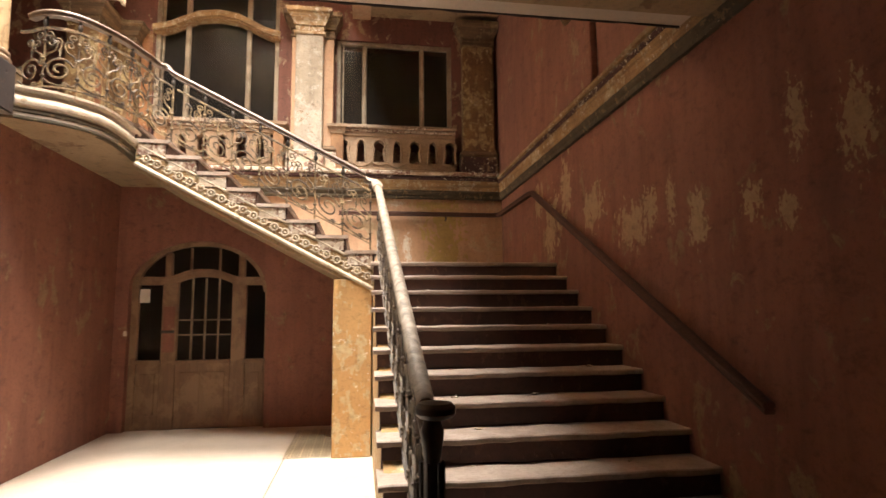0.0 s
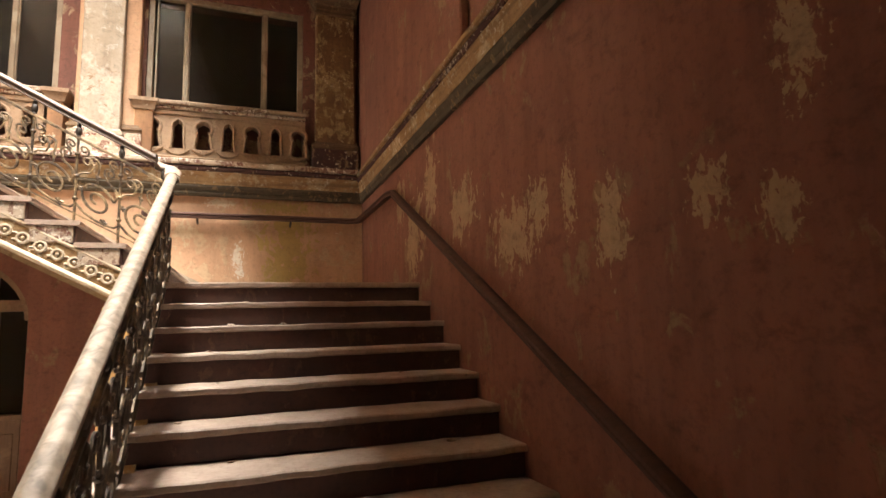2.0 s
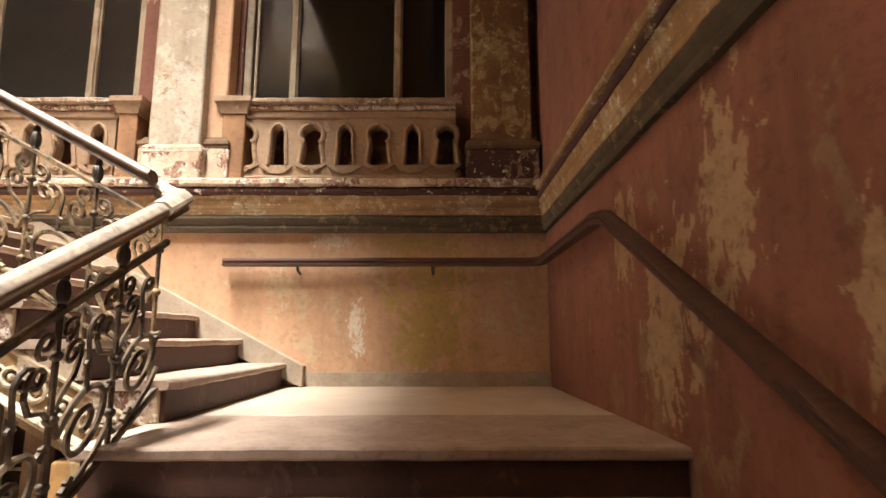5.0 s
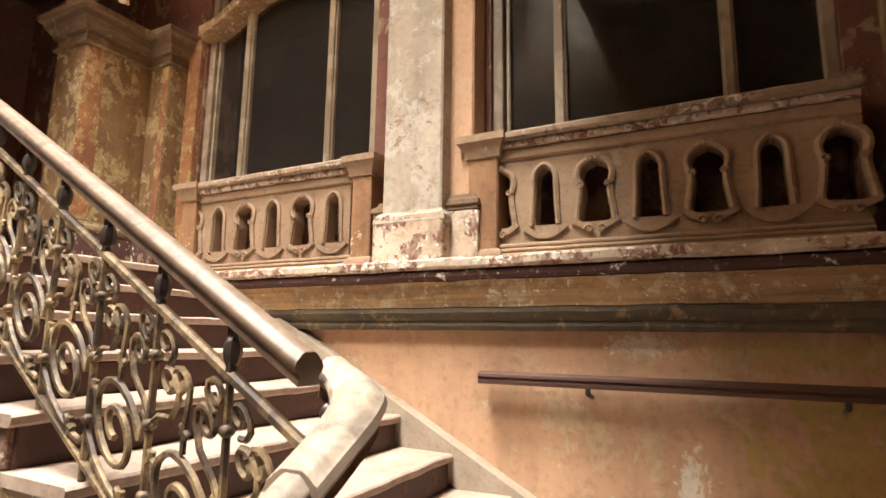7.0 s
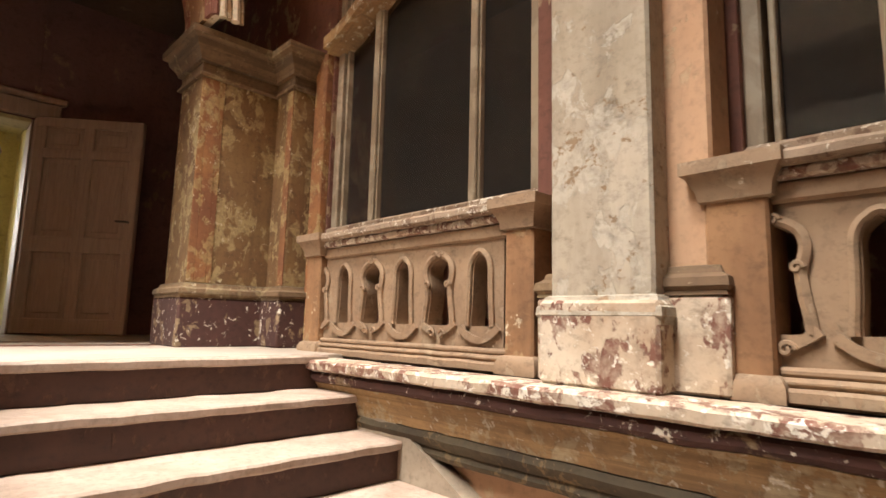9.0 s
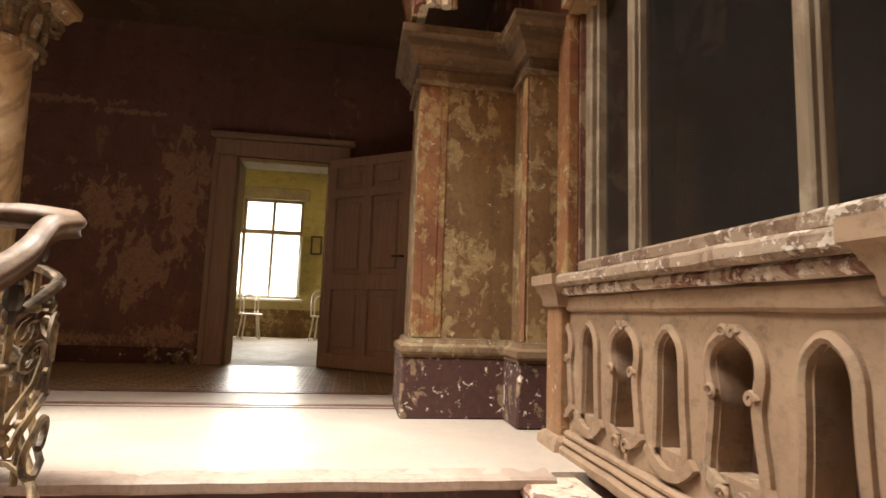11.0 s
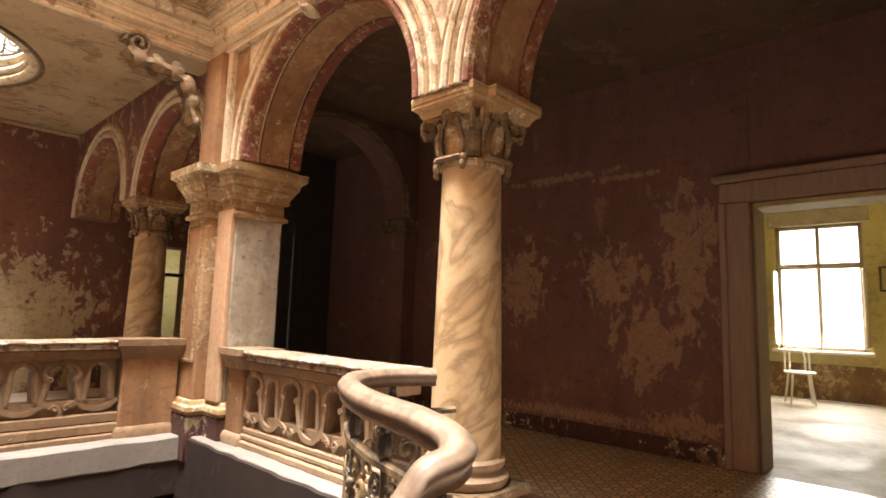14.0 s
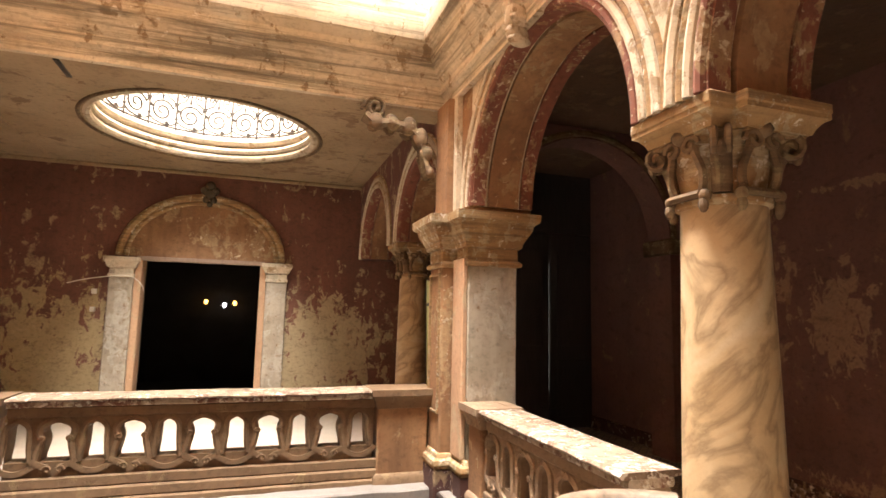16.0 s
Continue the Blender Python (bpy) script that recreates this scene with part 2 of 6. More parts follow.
CORRIDOR = plaster("dull_purple_red_wall", (0.215, 0.110, 0.090), (0.165, 0.086, 0.074), (0.33, 0.20, 0.125), (0.42, 0.29, 0.19), 0.63, 0.73, 1.1, 0.3, 5,
                   spots=[((-6.15, y, z), (1.0, ry, rz), (0.44, 0.29, 0.19)) for y, z, ry, rz in (
                       (4.75, 6.38, 0.55, 0.035), (5.45, 6.30, 0.30, 0.03), (6.05, 5.55, 0.22, 0.50), (5.35, 5.35, 0.28, 0.22), (4.35, 5.30, 0.22, 0.35), (5.7, 4.75, 0.30, 0.30), (3.6, 5.5, 0.30, 0.60), (4.9, 4.05, 0.8, 0.05), (6.0, 4.1, 0.3, 0.10))])
GALBAL = plaster("brown_stained_stucco", (0.235, 0.145, 0.078), (0.18, 0.105, 0.056), (0.31, 0.205, 0.105), (0.56, 0.45, 0.31), 0.60, 0.70, 2.0, 0.4, 103)
STAINED = plaster("orange_stained_plaster", (0.35, 0.19, 0.09), (0.24, 0.122, 0.058), (0.46, 0.31, 0.165), (0.64, 0.52, 0.36), 0.56, 0.64, 1.6, 0.6, 107)
STRIP = plaster("orange_red_strip_paint", (0.33, 0.155, 0.058), (0.21, 0.082, 0.038), (0.46, 0.31, 0.135), (0.56, 0.44, 0.27), 0.53, 0.63, 2.2, 0.4, 87)
RED_WORN = plaster("worn_red_paint", (0.215, 0.086, 0.06), (0.15, 0.062, 0.045), (0.42, 0.30, 0.19), (0.50, 0.40, 0.27), 0.56, 0.69, 1.2, off=5)
OCHRE = plaster("ochre_wall_paint", (0.56, 0.355, 0.22), (0.49, 0.295, 0.175), (0.62, 0.45, 0.28), (0.76, 0.66, 0.52), 0.56, 0.675, 1.5, 0.4, 2, sooty=0.12,
                spots=[((1.52, 8.66, 2.72), (0.27, 1.0, 0.50), (0.50, 0.36, 0.115)), ((1.42, 8.66, 3.30), (0.35, 1.0, 0.07), (0.50, 0.37, 0.13)), ((0.93, 8.66, 2.68), (0.055, 1.0, 0.13), (0.84, 0.78, 0.66)), ((0.955, 8.66, 2.47), (0.045, 1.0, 0.06), (0.84, 0.78, 0.66)), ((0.72, 8.66, 3.33), (0.14, 1.0, 0.05), (0.76, 0.66, 0.50)), ((0.30, 8.66, 2.95), (0.10, 1.0, 0.16), (0.68, 0.52, 0.33))])
FLAKED = plaster("flaked_gallery_wall", (0.20, 0.085, 0.055), (0.145, 0.062, 0.043), (0.46, 0.33, 0.19), (0.62, 0.51, 0.36), 0.59, 0.69, 1.3, 0.4, 53,
                 spots=[((0.75, -1.0, 4.55), (0.85, 1.0, 0.95), (0.50, 0.38, 0.20)), ((-2.75, -1.0, 4.6), (0.8, 1.0, 0.9), (0.52, 0.41, 0.24))])
CORNICE = plaster("soiled_cream_cornice", (0.70, 0.61, 0.46), (0.58, 0.47, 0.32), (0.36, 0.23, 0.12), (0.80, 0.73, 0.60), 0.58, 0.62, 1.8, 0.3, 71, lines=0.85)
NOSING = plaster("pale_worn_nosing", (0.64, 0.55, 0.43), (0.55, 0.45, 0.33), (0.42, 0.30, 0.19), (0.76, 0.70, 0.58), 0.60, 0.66, 2.4, 0.1, 73)
CAPITAL = plaster("stained_capital_stucco", (0.22, 0.14, 0.07), (0.15, 0.09, 0.048), (0.33, 0.245, 0.13), (0.50, 0.41, 0.28), 0.545, 0.635, 2.2, 0.4, 77, lines=0.5)
PIERCOL = plaster("yellow_pier_paint", (0.52, 0.31, 0.12), (0.46, 0.26, 0.10), (0.62, 0.48, 0.27), (0.76, 0.67, 0.52), 0.515, 0.62, 1.7, 0.45, 11)
OLIVE = plaster("stained_olive_plaster", (0.235, 0.142, 0.056), (0.16, 0.085, 0.037), (0.44, 0.325, 0.155), (0.55, 0.45, 0.29), 0.525, 0.625, 2.1, 0.6, 7)
CREAM = plaster("stained_cream_marbling", (0.47, 0.405, 0.32), (0.34, 0.28, 0.205), (0.56, 0.50, 0.41), (0.27, 0.185, 0.11), 0.52, 0.60, 1.7, 0.5, 13)
TRIM = plaster("chipped_ochre_stucco", (0.43, 0.275, 0.125), (0.32, 0.19, 0.09), (0.60, 0.48, 0.30), (0.74, 0.66, 0.53), 0.53, 0.59, 2.4, 0.3, 17, lines=0.5)
DARKTRIM = plaster("sooty_green_stucco", (0.10, 0.078, 0.045), (0.065, 0.048, 0.03), (0.26, 0.18, 0.09), (0.6, 0.52, 0.4), 0.58, 0.67, 3.0, 0.3, 19)
RAILTOP = plaster("dusty_brown_rail", (0.36, 0.27, 0.19), (0.26, 0.18, 0.12), (0.20, 0.12, 0.075), (0.64, 0.56, 0.46), 0.54, 0.58, 2.8, 0.2, 91)
WHITEEDGE = plaster("worn_ledge", (0.60, 0.51, 0.40), (0.42, 0.30, 0.20), (0.22, 0.09, 0.06), (0.76, 0.70, 0.6), 0.50, 0.56, 2.6, 0.1, 23)
SALMON = plaster("tan_salmon_stucco", (0.35, 0.24, 0.15), (0.27, 0.175, 0.108), (0.44, 0.32, 0.21), (0.66, 0.57, 0.45), 0.60, 0.69, 2.2, 0.2, 29)
PLINTH = plaster("flaking_maroon_plinth", (0.085, 0.034, 0.027), (0.06, 0.024, 0.02), (0.34, 0.24, 0.14), (0.74, 0.68, 0.58), 0.57, 0.60, 2.4, 0.3, 31)
# Darker copy of the ceiling plaster: the corridor's dimness is in its colour.
DIM = plaster("shaded_corridor_ceiling", (0.15, 0.09, 0.055), (0.10, 0.06, 0.04), (0.22, 0.14, 0.08), (0.34, 0.25, 0.16), 0.60, 0.70, 0.8, 0.1, 83)
CEIL = plaster("stained_ceiling", (0.40, 0.29, 0.175), (0.31, 0.215, 0.12), (0.27, 0.165, 0.09), (0.50, 0.40, 0.28), 0.58, 0.70, 0.8, 0.1, 37)
PALE = plaster("pale_stucco", (0.68, 0.59, 0.45), (0.56, 0.45, 0.31), (0.40, 0.28, 0.16), (0.76, 0.69, 0.56), 0.59, 0.63, 2.0, 0.45, 41)
LIME = plaster("limewash", (0.86, 0.82, 0.74), (0.78, 0.73, 0.64), (0.7, 0.6, 0.45), (0.9, 0.88, 0.82), 0.66, 0.72, 1.0, 0.15, 61)
YELLOW = plaster("yellow_room_paint", (0.52, 0.44, 0.19), (0.45, 0.37, 0.16), (0.56, 0.50, 0.29), (0.7, 0.66, 0.5), 0.62, 0.74, 1.0, 0.2, 43)


def stone(name, a, b, rough=0.55, scale=3.0, dirt=0.3, vein=None):
    n = Nodes(name, rough)
    t = n.step(n.noise(scale, 8, 0.65, 0.5), 0.3, 0.7)
    col = n.mix(t, a, b)
    if vein:
        turned = n.t.nodes.new("ShaderNodeMapping")
        turned.inputs["Scale"].default_value = (2.7, 2.7, 0.8)
        tilt = n.t.nodes.new("ShaderNodeMapping")
        tilt.inputs["Rotation"].default_value = (0.85, 0.6, 0.0)
        n.t.links.new(n.pos, tilt.inputs["Vector"])
        n.t.links.new(tilt.outputs[0], turned.inputs["Vector"])
        w = n.noise(1.25, 6, 0.55, 1.3, turned.outputs[0])
        line = n.maths("ABSOLUTE", n.maths("SUBTRACT", w, 0.5))
        col = n.mix(n.maths("MULTIPLY", n.step(line, 0.060, 0.0), 0.62), col, vein)
        col = n.mix(n.maths("MULTIPLY", n.step(w, 0.56, 0.70), 0.6), col, (0.66, 0.55, 0.38))
    spots = n.noise(38, 5, 0.7)
    col = n.mix(n.maths("MULTIPLY", n.step(spots, 0.5, 0.75), dirt), col, tuple(0.4 * s for s in b))
    dust = n.step(n.noise(1.7, 6, 0.6, 0.6, off=8), 0.4, 0.7)
    n.bump(spots, 0.18, 0.004)
    return n.done(col, n.maths("ADD", rough - 0.1, n.maths("MULTIPLY", dust, 0.25)))


TREAD = stone("dusty_stone_tread", (0.47, 0.365, 0.295), (0.31, 0.225, 0.17), 0.68, 5, 0.55)
FLOOR = stone("dusty_stone_floor", (0.60, 0.50, 0.40), (0.50, 0.41, 0.32), 0.5, 1.6, 0.25)
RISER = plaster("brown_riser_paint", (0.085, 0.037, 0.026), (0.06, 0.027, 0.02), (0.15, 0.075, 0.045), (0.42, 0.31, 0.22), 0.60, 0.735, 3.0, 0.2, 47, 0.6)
MARBLE = stone("veined_yellow_marble", (0.56, 0.42, 0.26), (0.44, 0.29, 0.145), 0.40, 2.4, 0.2, (0.17, 0.10, 0.05))
FLOORUP = stone("dusty_landing_stone", (0.48, 0.41, 0.34), (0.40, 0.335, 0.275), 0.45, 1.6, 0.3)
DUST = stone("grey_dusty_shelf", (0.26, 0.225, 0.20), (0.19, 0.165, 0.145), 0.75, 4, 0.4)
GREY = stone("grey_stone_skirting", (0.40, 0.33, 0.25), (0.28, 0.22, 0.16), 0.7, 6, 0.5)


def wood(name, a, b, rough=0.45, wear=None, axis=(1.5, 14, 14), top=None):
    n = Nodes(name, rough)
    grain = n.noise(2.2, 7, 0.65, 0.8, n.scaled(*axis))
    col = n.mix(n.step(grain, 0.35, 0.65), a, b)
    if wear:
        col = n.mix(n.step(n.noise(3.0, 8, 0.65, 0.6, off=3), 0.47, 0.56), col, wear)
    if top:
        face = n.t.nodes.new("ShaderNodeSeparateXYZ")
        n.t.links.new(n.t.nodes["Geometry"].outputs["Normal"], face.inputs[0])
        # Faces that look up take the top colour, with a ragged noise edge.
        upward = n.maths("ADD", face.outputs[2], n.maths("MULTIPLY", n.maths("SUBTRACT", n.noise(9, 8, 0.7, 0.5, off=2), 0.5), 1.1))
        col = n.mix(n.step(upward, 0.42, 0.72), col, n.mix(n.step(grain, 0.38, 0.66), top, tuple(0.42 * c for c in top)))
    fine = n.noise(60, 4, 0.6)
    n.bump(n.maths("ADD", grain, n.maths("MULTIPLY", fine, 0.3)), 0.2, 0.003)
    return n.done(col)


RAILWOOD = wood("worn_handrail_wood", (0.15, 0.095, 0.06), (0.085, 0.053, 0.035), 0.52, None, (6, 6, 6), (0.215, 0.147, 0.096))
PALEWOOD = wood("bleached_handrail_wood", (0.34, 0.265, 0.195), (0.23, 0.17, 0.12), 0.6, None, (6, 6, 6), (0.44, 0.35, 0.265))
WALLRAIL = wood("brown_wall_rail", (0.10, 0.042, 0.028), (0.06, 0.027, 0.018), 0.7)
BLACKDOOR = wood("near_black_door_paint", (0.055, 0.047, 0.044), (0.038, 0.033, 0.032), 0.7, None, (14, 14, 1.5))
DOORWOOD = wood("faded_door_wood", (0.24, 0.14, 0.08), (0.17, 0.10, 0.058), 0.6, (0.28, 0.18, 0.105), (14, 14, 1.5))
DARKDOOR = wood("brown_door_paint", (0.34, 0.24, 0.175), (0.27, 0.185, 0.135), 0.55, None, (14, 14, 1.5))
SASH = wood("greyed_sash_wood", (0.27, 0.21, 0.14), (0.20, 0.15, 0.10), 0.6, (0.34, 0.28, 0.20), (14, 14, 1.5))
WHITEWOOD = wood("white_painted_wood", (0.78, 0.74, 0.66), (0.68, 0.62, 0.52), 0.5, None, (14, 14, 1.5))


def iron(name, dark=(0.085, 0.06, 0.038), gilt=(0.36, 0.27, 0.145)):
    n = Nodes(name, 0.58, 0.1)
    g = n.step(n.noise(7, 8, 0.7, 0.5), 0.44, 0.64)
    col = n.mix(g, dark, gilt)
    h = n.noise(30, 5, 0.65)
    col = n.mix(n.step(h, 0.58, 0.75), col, (0.06, 0.04, 0.03))
    n.bump(h, 0.35, 0.003)
    return n.done(col)


IRON = iron("gilded_wrought_iron", (0.065, 0.043, 0.027), (0.37, 0.26, 0.135))
# Darkened copy of the gilded iron, for the railing on the shaded side.
SHADEIRON = iron("shaded_wrought_iron", (0.07, 0.05, 0.035), (0.22, 0.16, 0.095))
DARKIRON = stone("dark_iron", (0.06, 0.045, 0.035), (0.035, 0.027, 0.022), 0.45, 12, 0.3)


def glass(name):
    m = bpy.data.materials.new(name)
    m.use_nodes = True
    b = m.node_tree.nodes["Principled BSDF"]
    b.inputs["Base Color"].default_value = (0.46, 0.40, 0.35, 1)
    b.inputs["Roughness"].default_value = 0.03
    # A trace of diffuse colour lightens the black panes, standing in for haze.
    b.inputs["Transmission Weight"].default_value = 0.968
    b.inputs["IOR"].default_value = 1.20
    return m


GLASS = glass("hazed_old_window_glass")
# Near-black colour stands in for the darkness of rooms without light.
VOID = stone("painted_dark_room", (0.026, 0.022, 0.019), (0.018, 0.015, 0.013), 0.9, 2, 0.2)


def glow(name, colour, strength):
    m = bpy.data.materials.new(name)
    m.use_nodes = True
    b = m.node_tree.nodes["Principled BSDF"]
    b.inputs["Base Color"].default_value = (*colour, 1)
    b.inputs["Emission Color"].default_value = (*colour, 1)
    b.inputs["Emission Strength"].default_value = strength
    return m


DAY = glow("overcast_daylight", (1.0, 0.95, 0.86), 5.0)
BULB = glow("lamp_bulb_warm", (1.0, 0.50, 0.10), 9.0)
BULBW = glow("lamp_bulb_white", (0.9, 0.92, 1.0), 9.0)


def mosaic(name):
    """Ringed flowers on a square grid, dark on straw, worn by feet."""
    n = Nodes(name, 0.35)
    vec = n.scaled(8.6, 8.6, 0.0)
    cell = n.node("ShaderNodeVectorMath", Vector=vec)
    cell.operation = "FRACTION"
    mid = n.t.nodes.new("ShaderNodeVectorMath")
    mid.operation = "DISTANCE"
    n.t.links.new(cell.outputs[0], mid.inputs[0])
    mid.inputs[1].default_value = (0.5, 0.5, 0.0)
    d = mid.outputs["Value"]
    hoop = n.step(n.maths("ABSOLUTE", n.maths("SUBTRACT", d, 0.38)), 0.10, 0.06)
    heart = n.step(d, 0.17, 0.13)
    col = n.mix(hoop, (0.56, 0.44, 0.27), (0.085, 0.055, 0.035))
    col = n.mix(heart, col, (0.13, 0.06, 0.035))
    dirt = n.noise(3, 8, 0.7)
    col = n.mix(n.maths("MULTIPLY", n.step(dirt, 0.4, 0.7), 0.65), col, (0.19, 0.14, 0.09))
    n.bump(n.noise(40, 4), 0.12, 0.003)
    return n.done(col, n.maths("ADD", 0.16, n.maths("MULTIPLY", dirt, 0.32)))


MOSAIC = mosaic("mosaic_floor")
BAND = stone("red_floor_band", (0.20, 0.085, 0.055), (0.14, 0.06, 0.04), 0.4, 8, 0.4)


# ---- plan ----
GF, ZL, ZU = -0.06, 2.17, 3.823      # hall floor, half landing, upper floor
XR, YB = 2.48, 8.66                  # east wall, north wall
RISE1, RUN1, Y1 = (ZL - GF) / 13, 0.318, 2.372
RISE2, RUN2, X2 = (ZU - ZL) / 9, 0.345, 0.38
YS = 6.72                            # outer face of the upper flight
ZC = 7.25                            # ceilings of the upper floor
XA, YA = -3.24, 3.15                 # faces of the arcade and of the gallery towards the void

# ---- setting: ground floor ----
structure("floor", box(-7, XR, -6, 8.8, GF - 0.2, GF, 0.002), FLOOR, "pale dusty stone floor of the stair hall")
structure("wall_east", box(XR, XR + 0.35, -6, 9.6, GF - 0.2, 14.0), RED, "dark red wall with flaking patches of ochre")
structure("wall_south", box(-7, XR, -6.3, -6, GF - 0.2, ZU - 0.32), RED, "dark red wall")
structure("wall_west_lower", box(-3.65, -3.3, 5.3, YB + 0.3, GF, ZU - 0.29), RED, "dark red wall below the arcade")
structure("wall_west_hall", box(-7.3, -7, -6, 8.8, GF - 0.2, ZU - 0.33), RED, "dark red wall")
structure("wall_hall_back", box(-7, -3.65, 8.5, 8.8, GF, ZU - 0.33), RED, "dark red wall")

# north wall with the arched doorway
DX, DR, DZ = -2.15, 0.97, 1.95
arc = arch_pts(DX, DZ, DR, 180, 0, 20, 0.77)
g = Geo()
prism([(-3.3, GF), (DX - DR, GF)] + arc[:11] + [(DX, 3.2), (-2.42, 3.36), (-2.42, 3.51), (-3.3, 3.51)], "y", YB, YB + 0.36, g)
prism([(DX + DR, GF), (0.1, GF), (0.1, 2.02), (DX, 3.2)] + arc[10:], "y", YB, YB + 0.36, g)
structure("wall_north_lower", g, RED, "dark red wall below the stair", 20)
structure("wall_north_stair", prism([(0.1, GF), (XR, GF), (XR, 3.40), (-2.42, 3.40), (-2.42, 3.36), (0.1, 2.02)], "y", YB, YB + 0.36), OCHRE, "ochre plaster wall with flaked and yellowed patches", 20)

# dado cornice along the north and east walls
BANDS = [
    ("dado_lower_band", [(0, 3.40), (0.07, 3.40), (0.085, 3.425), (0.075, 3.45), (0.10, 3.47), (0.115, 3.50), (0.10, 3.525), (0, 3.525)], DARKTRIM),
    ("dado_cove", [(0, 3.525), (0.10, 3.53), (0.115, 3.58), (0.14, 3.64), (0.165, 3.675), (0, 3.68)], TRIM),
    ("dado_roll", [(0, 3.68), (0.175, 3.68), (0.195, 3.70), (0.195, 3.725), (0.175, 3.74), (0, 3.74)], PLINTH),
    ("dado_ledge", [(0, 3.74), (0.20, 3.742), (0.225, 3.755), (0.228, 3.79), (0.215, 3.803), (0, 3.803)], WHITEEDGE),
]
for name, prof, mt in BANDS:
    gg = extrude([(YB - p[0], p[1]) for p in prof], "x", list(np.linspace(-2.42, XR - 0.001, 60)))
    structure("trim_" + name, jag(gg, 0.006, 2), mt, "chipped stucco moulding of the dado on the north wall")
    gg = extrude([(XR - 0.5 * p[0], 3.40 + 0.90 * (p[1] - 3.40)) for p in prof], "y", list(np.linspace(-1.0, YB - 0.10, 90)))
    structure("trim_" + name + "_east", jag(gg, 0.006, 4), mt if mt is not WHITEEDGE else TRIM, "chipped stucco moulding of the dado on the east wall")

# skirting of the half landing and the sloped skirting of the upper flight
g = Geo()
prism([(X2 + 0.05, ZL), (XR, ZL), (XR, ZL + 0.11), (X2 + 0.02, ZL + 0.11)], "y", YB - 0.035, YB - 0.001, g)
structure("baseboard", jag(g, 0.004), GREY, "grey stone skirting of the half landing")
slope = RISE2 / RUN2
g = prism([(X2 + 0.16, ZL), (X2 + 0.16, ZL + 0.16), (-2.22, ZL + 0.16 + slope * (X2 + 0.16 + 2.22)), (-2.42, 3.80), (-2.42, ZL + slope * (X2 + 2.2))], "y", 8.56, YB - 0.001)
structure("baseboard_stair", jag(g, 0.003), GREY, "grey stone string against the north wall")

# stairs
lower = thing("lower_stair_flight", (1.4, 2.66, GF), "lower flight of worn stone steps with dark brown risers", "staircase", kind="structure")
for n in range(1, 13):
    y, z = Y1 + RUN1 * (n - 1), GF + RISE1 * n
    gt = bar("x", 0.33, XR - 0.004, y - 0.028, y + RUN1 + 0.01, z - 0.042, z, 0.009, 0.07)
    part("tread", jag(gt, 0.008, n), TREAD, lower)
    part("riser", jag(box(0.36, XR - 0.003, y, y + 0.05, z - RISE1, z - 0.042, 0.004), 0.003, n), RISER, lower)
stairwall = prism([(Y1 + 0.05, GF), (YS - 0.02, GF), (YS - 0.02, ZL - 0.2), (Y1 + 11 * RUN1, GF + 11 * RISE1), (Y1 + 0.05, GF + 0.1)], "x", 0.37, 0.52)
structure("wall_stair_side", stairwall, PIERCOL, "ochre side wall below the lower flight")
gl = bar("x", 0.33, XR - 0.004, 6.188 - 0.028, 6.985, ZL - 0.045, ZL, 0.009, 0.07)
landing = structure("floor_half_landing", box(0.36, XR, 6.99, YB, ZL - 0.25, ZL, 0.004), FLOOR, "pale dusty stone floor of the half landing")
part("tread", jag(gl, 0.004, 5), TREAD, lower)
part("riser", box(0.36, XR - 0.003, 6.188, 6.238, ZL - RISE1, ZL - 0.045, 0.004), RISER, lower)
structure("ceiling_half_landing", box(0.36, XR, 6.24, 6.99, ZL - 0.25, ZL - 0.05), CEIL, "underside of the half landing")

upper = thing("upper_stair_flight", (-1, 7.6, ZL), "upper flight of worn stone steps with dark brown risers", "staircase", kind="structure")
for n in range(1, 9):
    x, z = X2 - RUN2 * (n - 1), ZL + RISE2 * n
    gt = bar("y", YS - 0.03, 8.56, x - RUN2 - 0.01, x + 0.03, z - 0.042, z, 0.009, 0.07)
    part("tread", jag(gt, 0.008, n + 20), TREAD, upper)
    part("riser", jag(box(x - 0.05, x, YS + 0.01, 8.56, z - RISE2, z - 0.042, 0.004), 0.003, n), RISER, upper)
    part("bracket", box(x - RUN2 + 0.02, x - 0.02, YS - 0.012, YS + 0.02, z - RISE2 + 0.0, z - 0.044, 0.006), WHITEEDGE, upper, "worn pale step end")
xt = X2 - RUN2 * 8
part("riser", box(xt - 0.05, xt, YS + 0.01, 8.56, ZU - RISE2, ZU - 0.045, 0.004), RISER, upper)
part("tread", jag(bar("y", YS - 0.03, 8.56, xt - 0.11, xt + 0.03, ZU - 0.043, ZU + 0.001, 0.009, 0.07), 0.004, 3), TREAD, upper)
# string with its band of rosettes, and the soffit
def zs(x, d):
    return ZL + slope * (X2 - x) + d


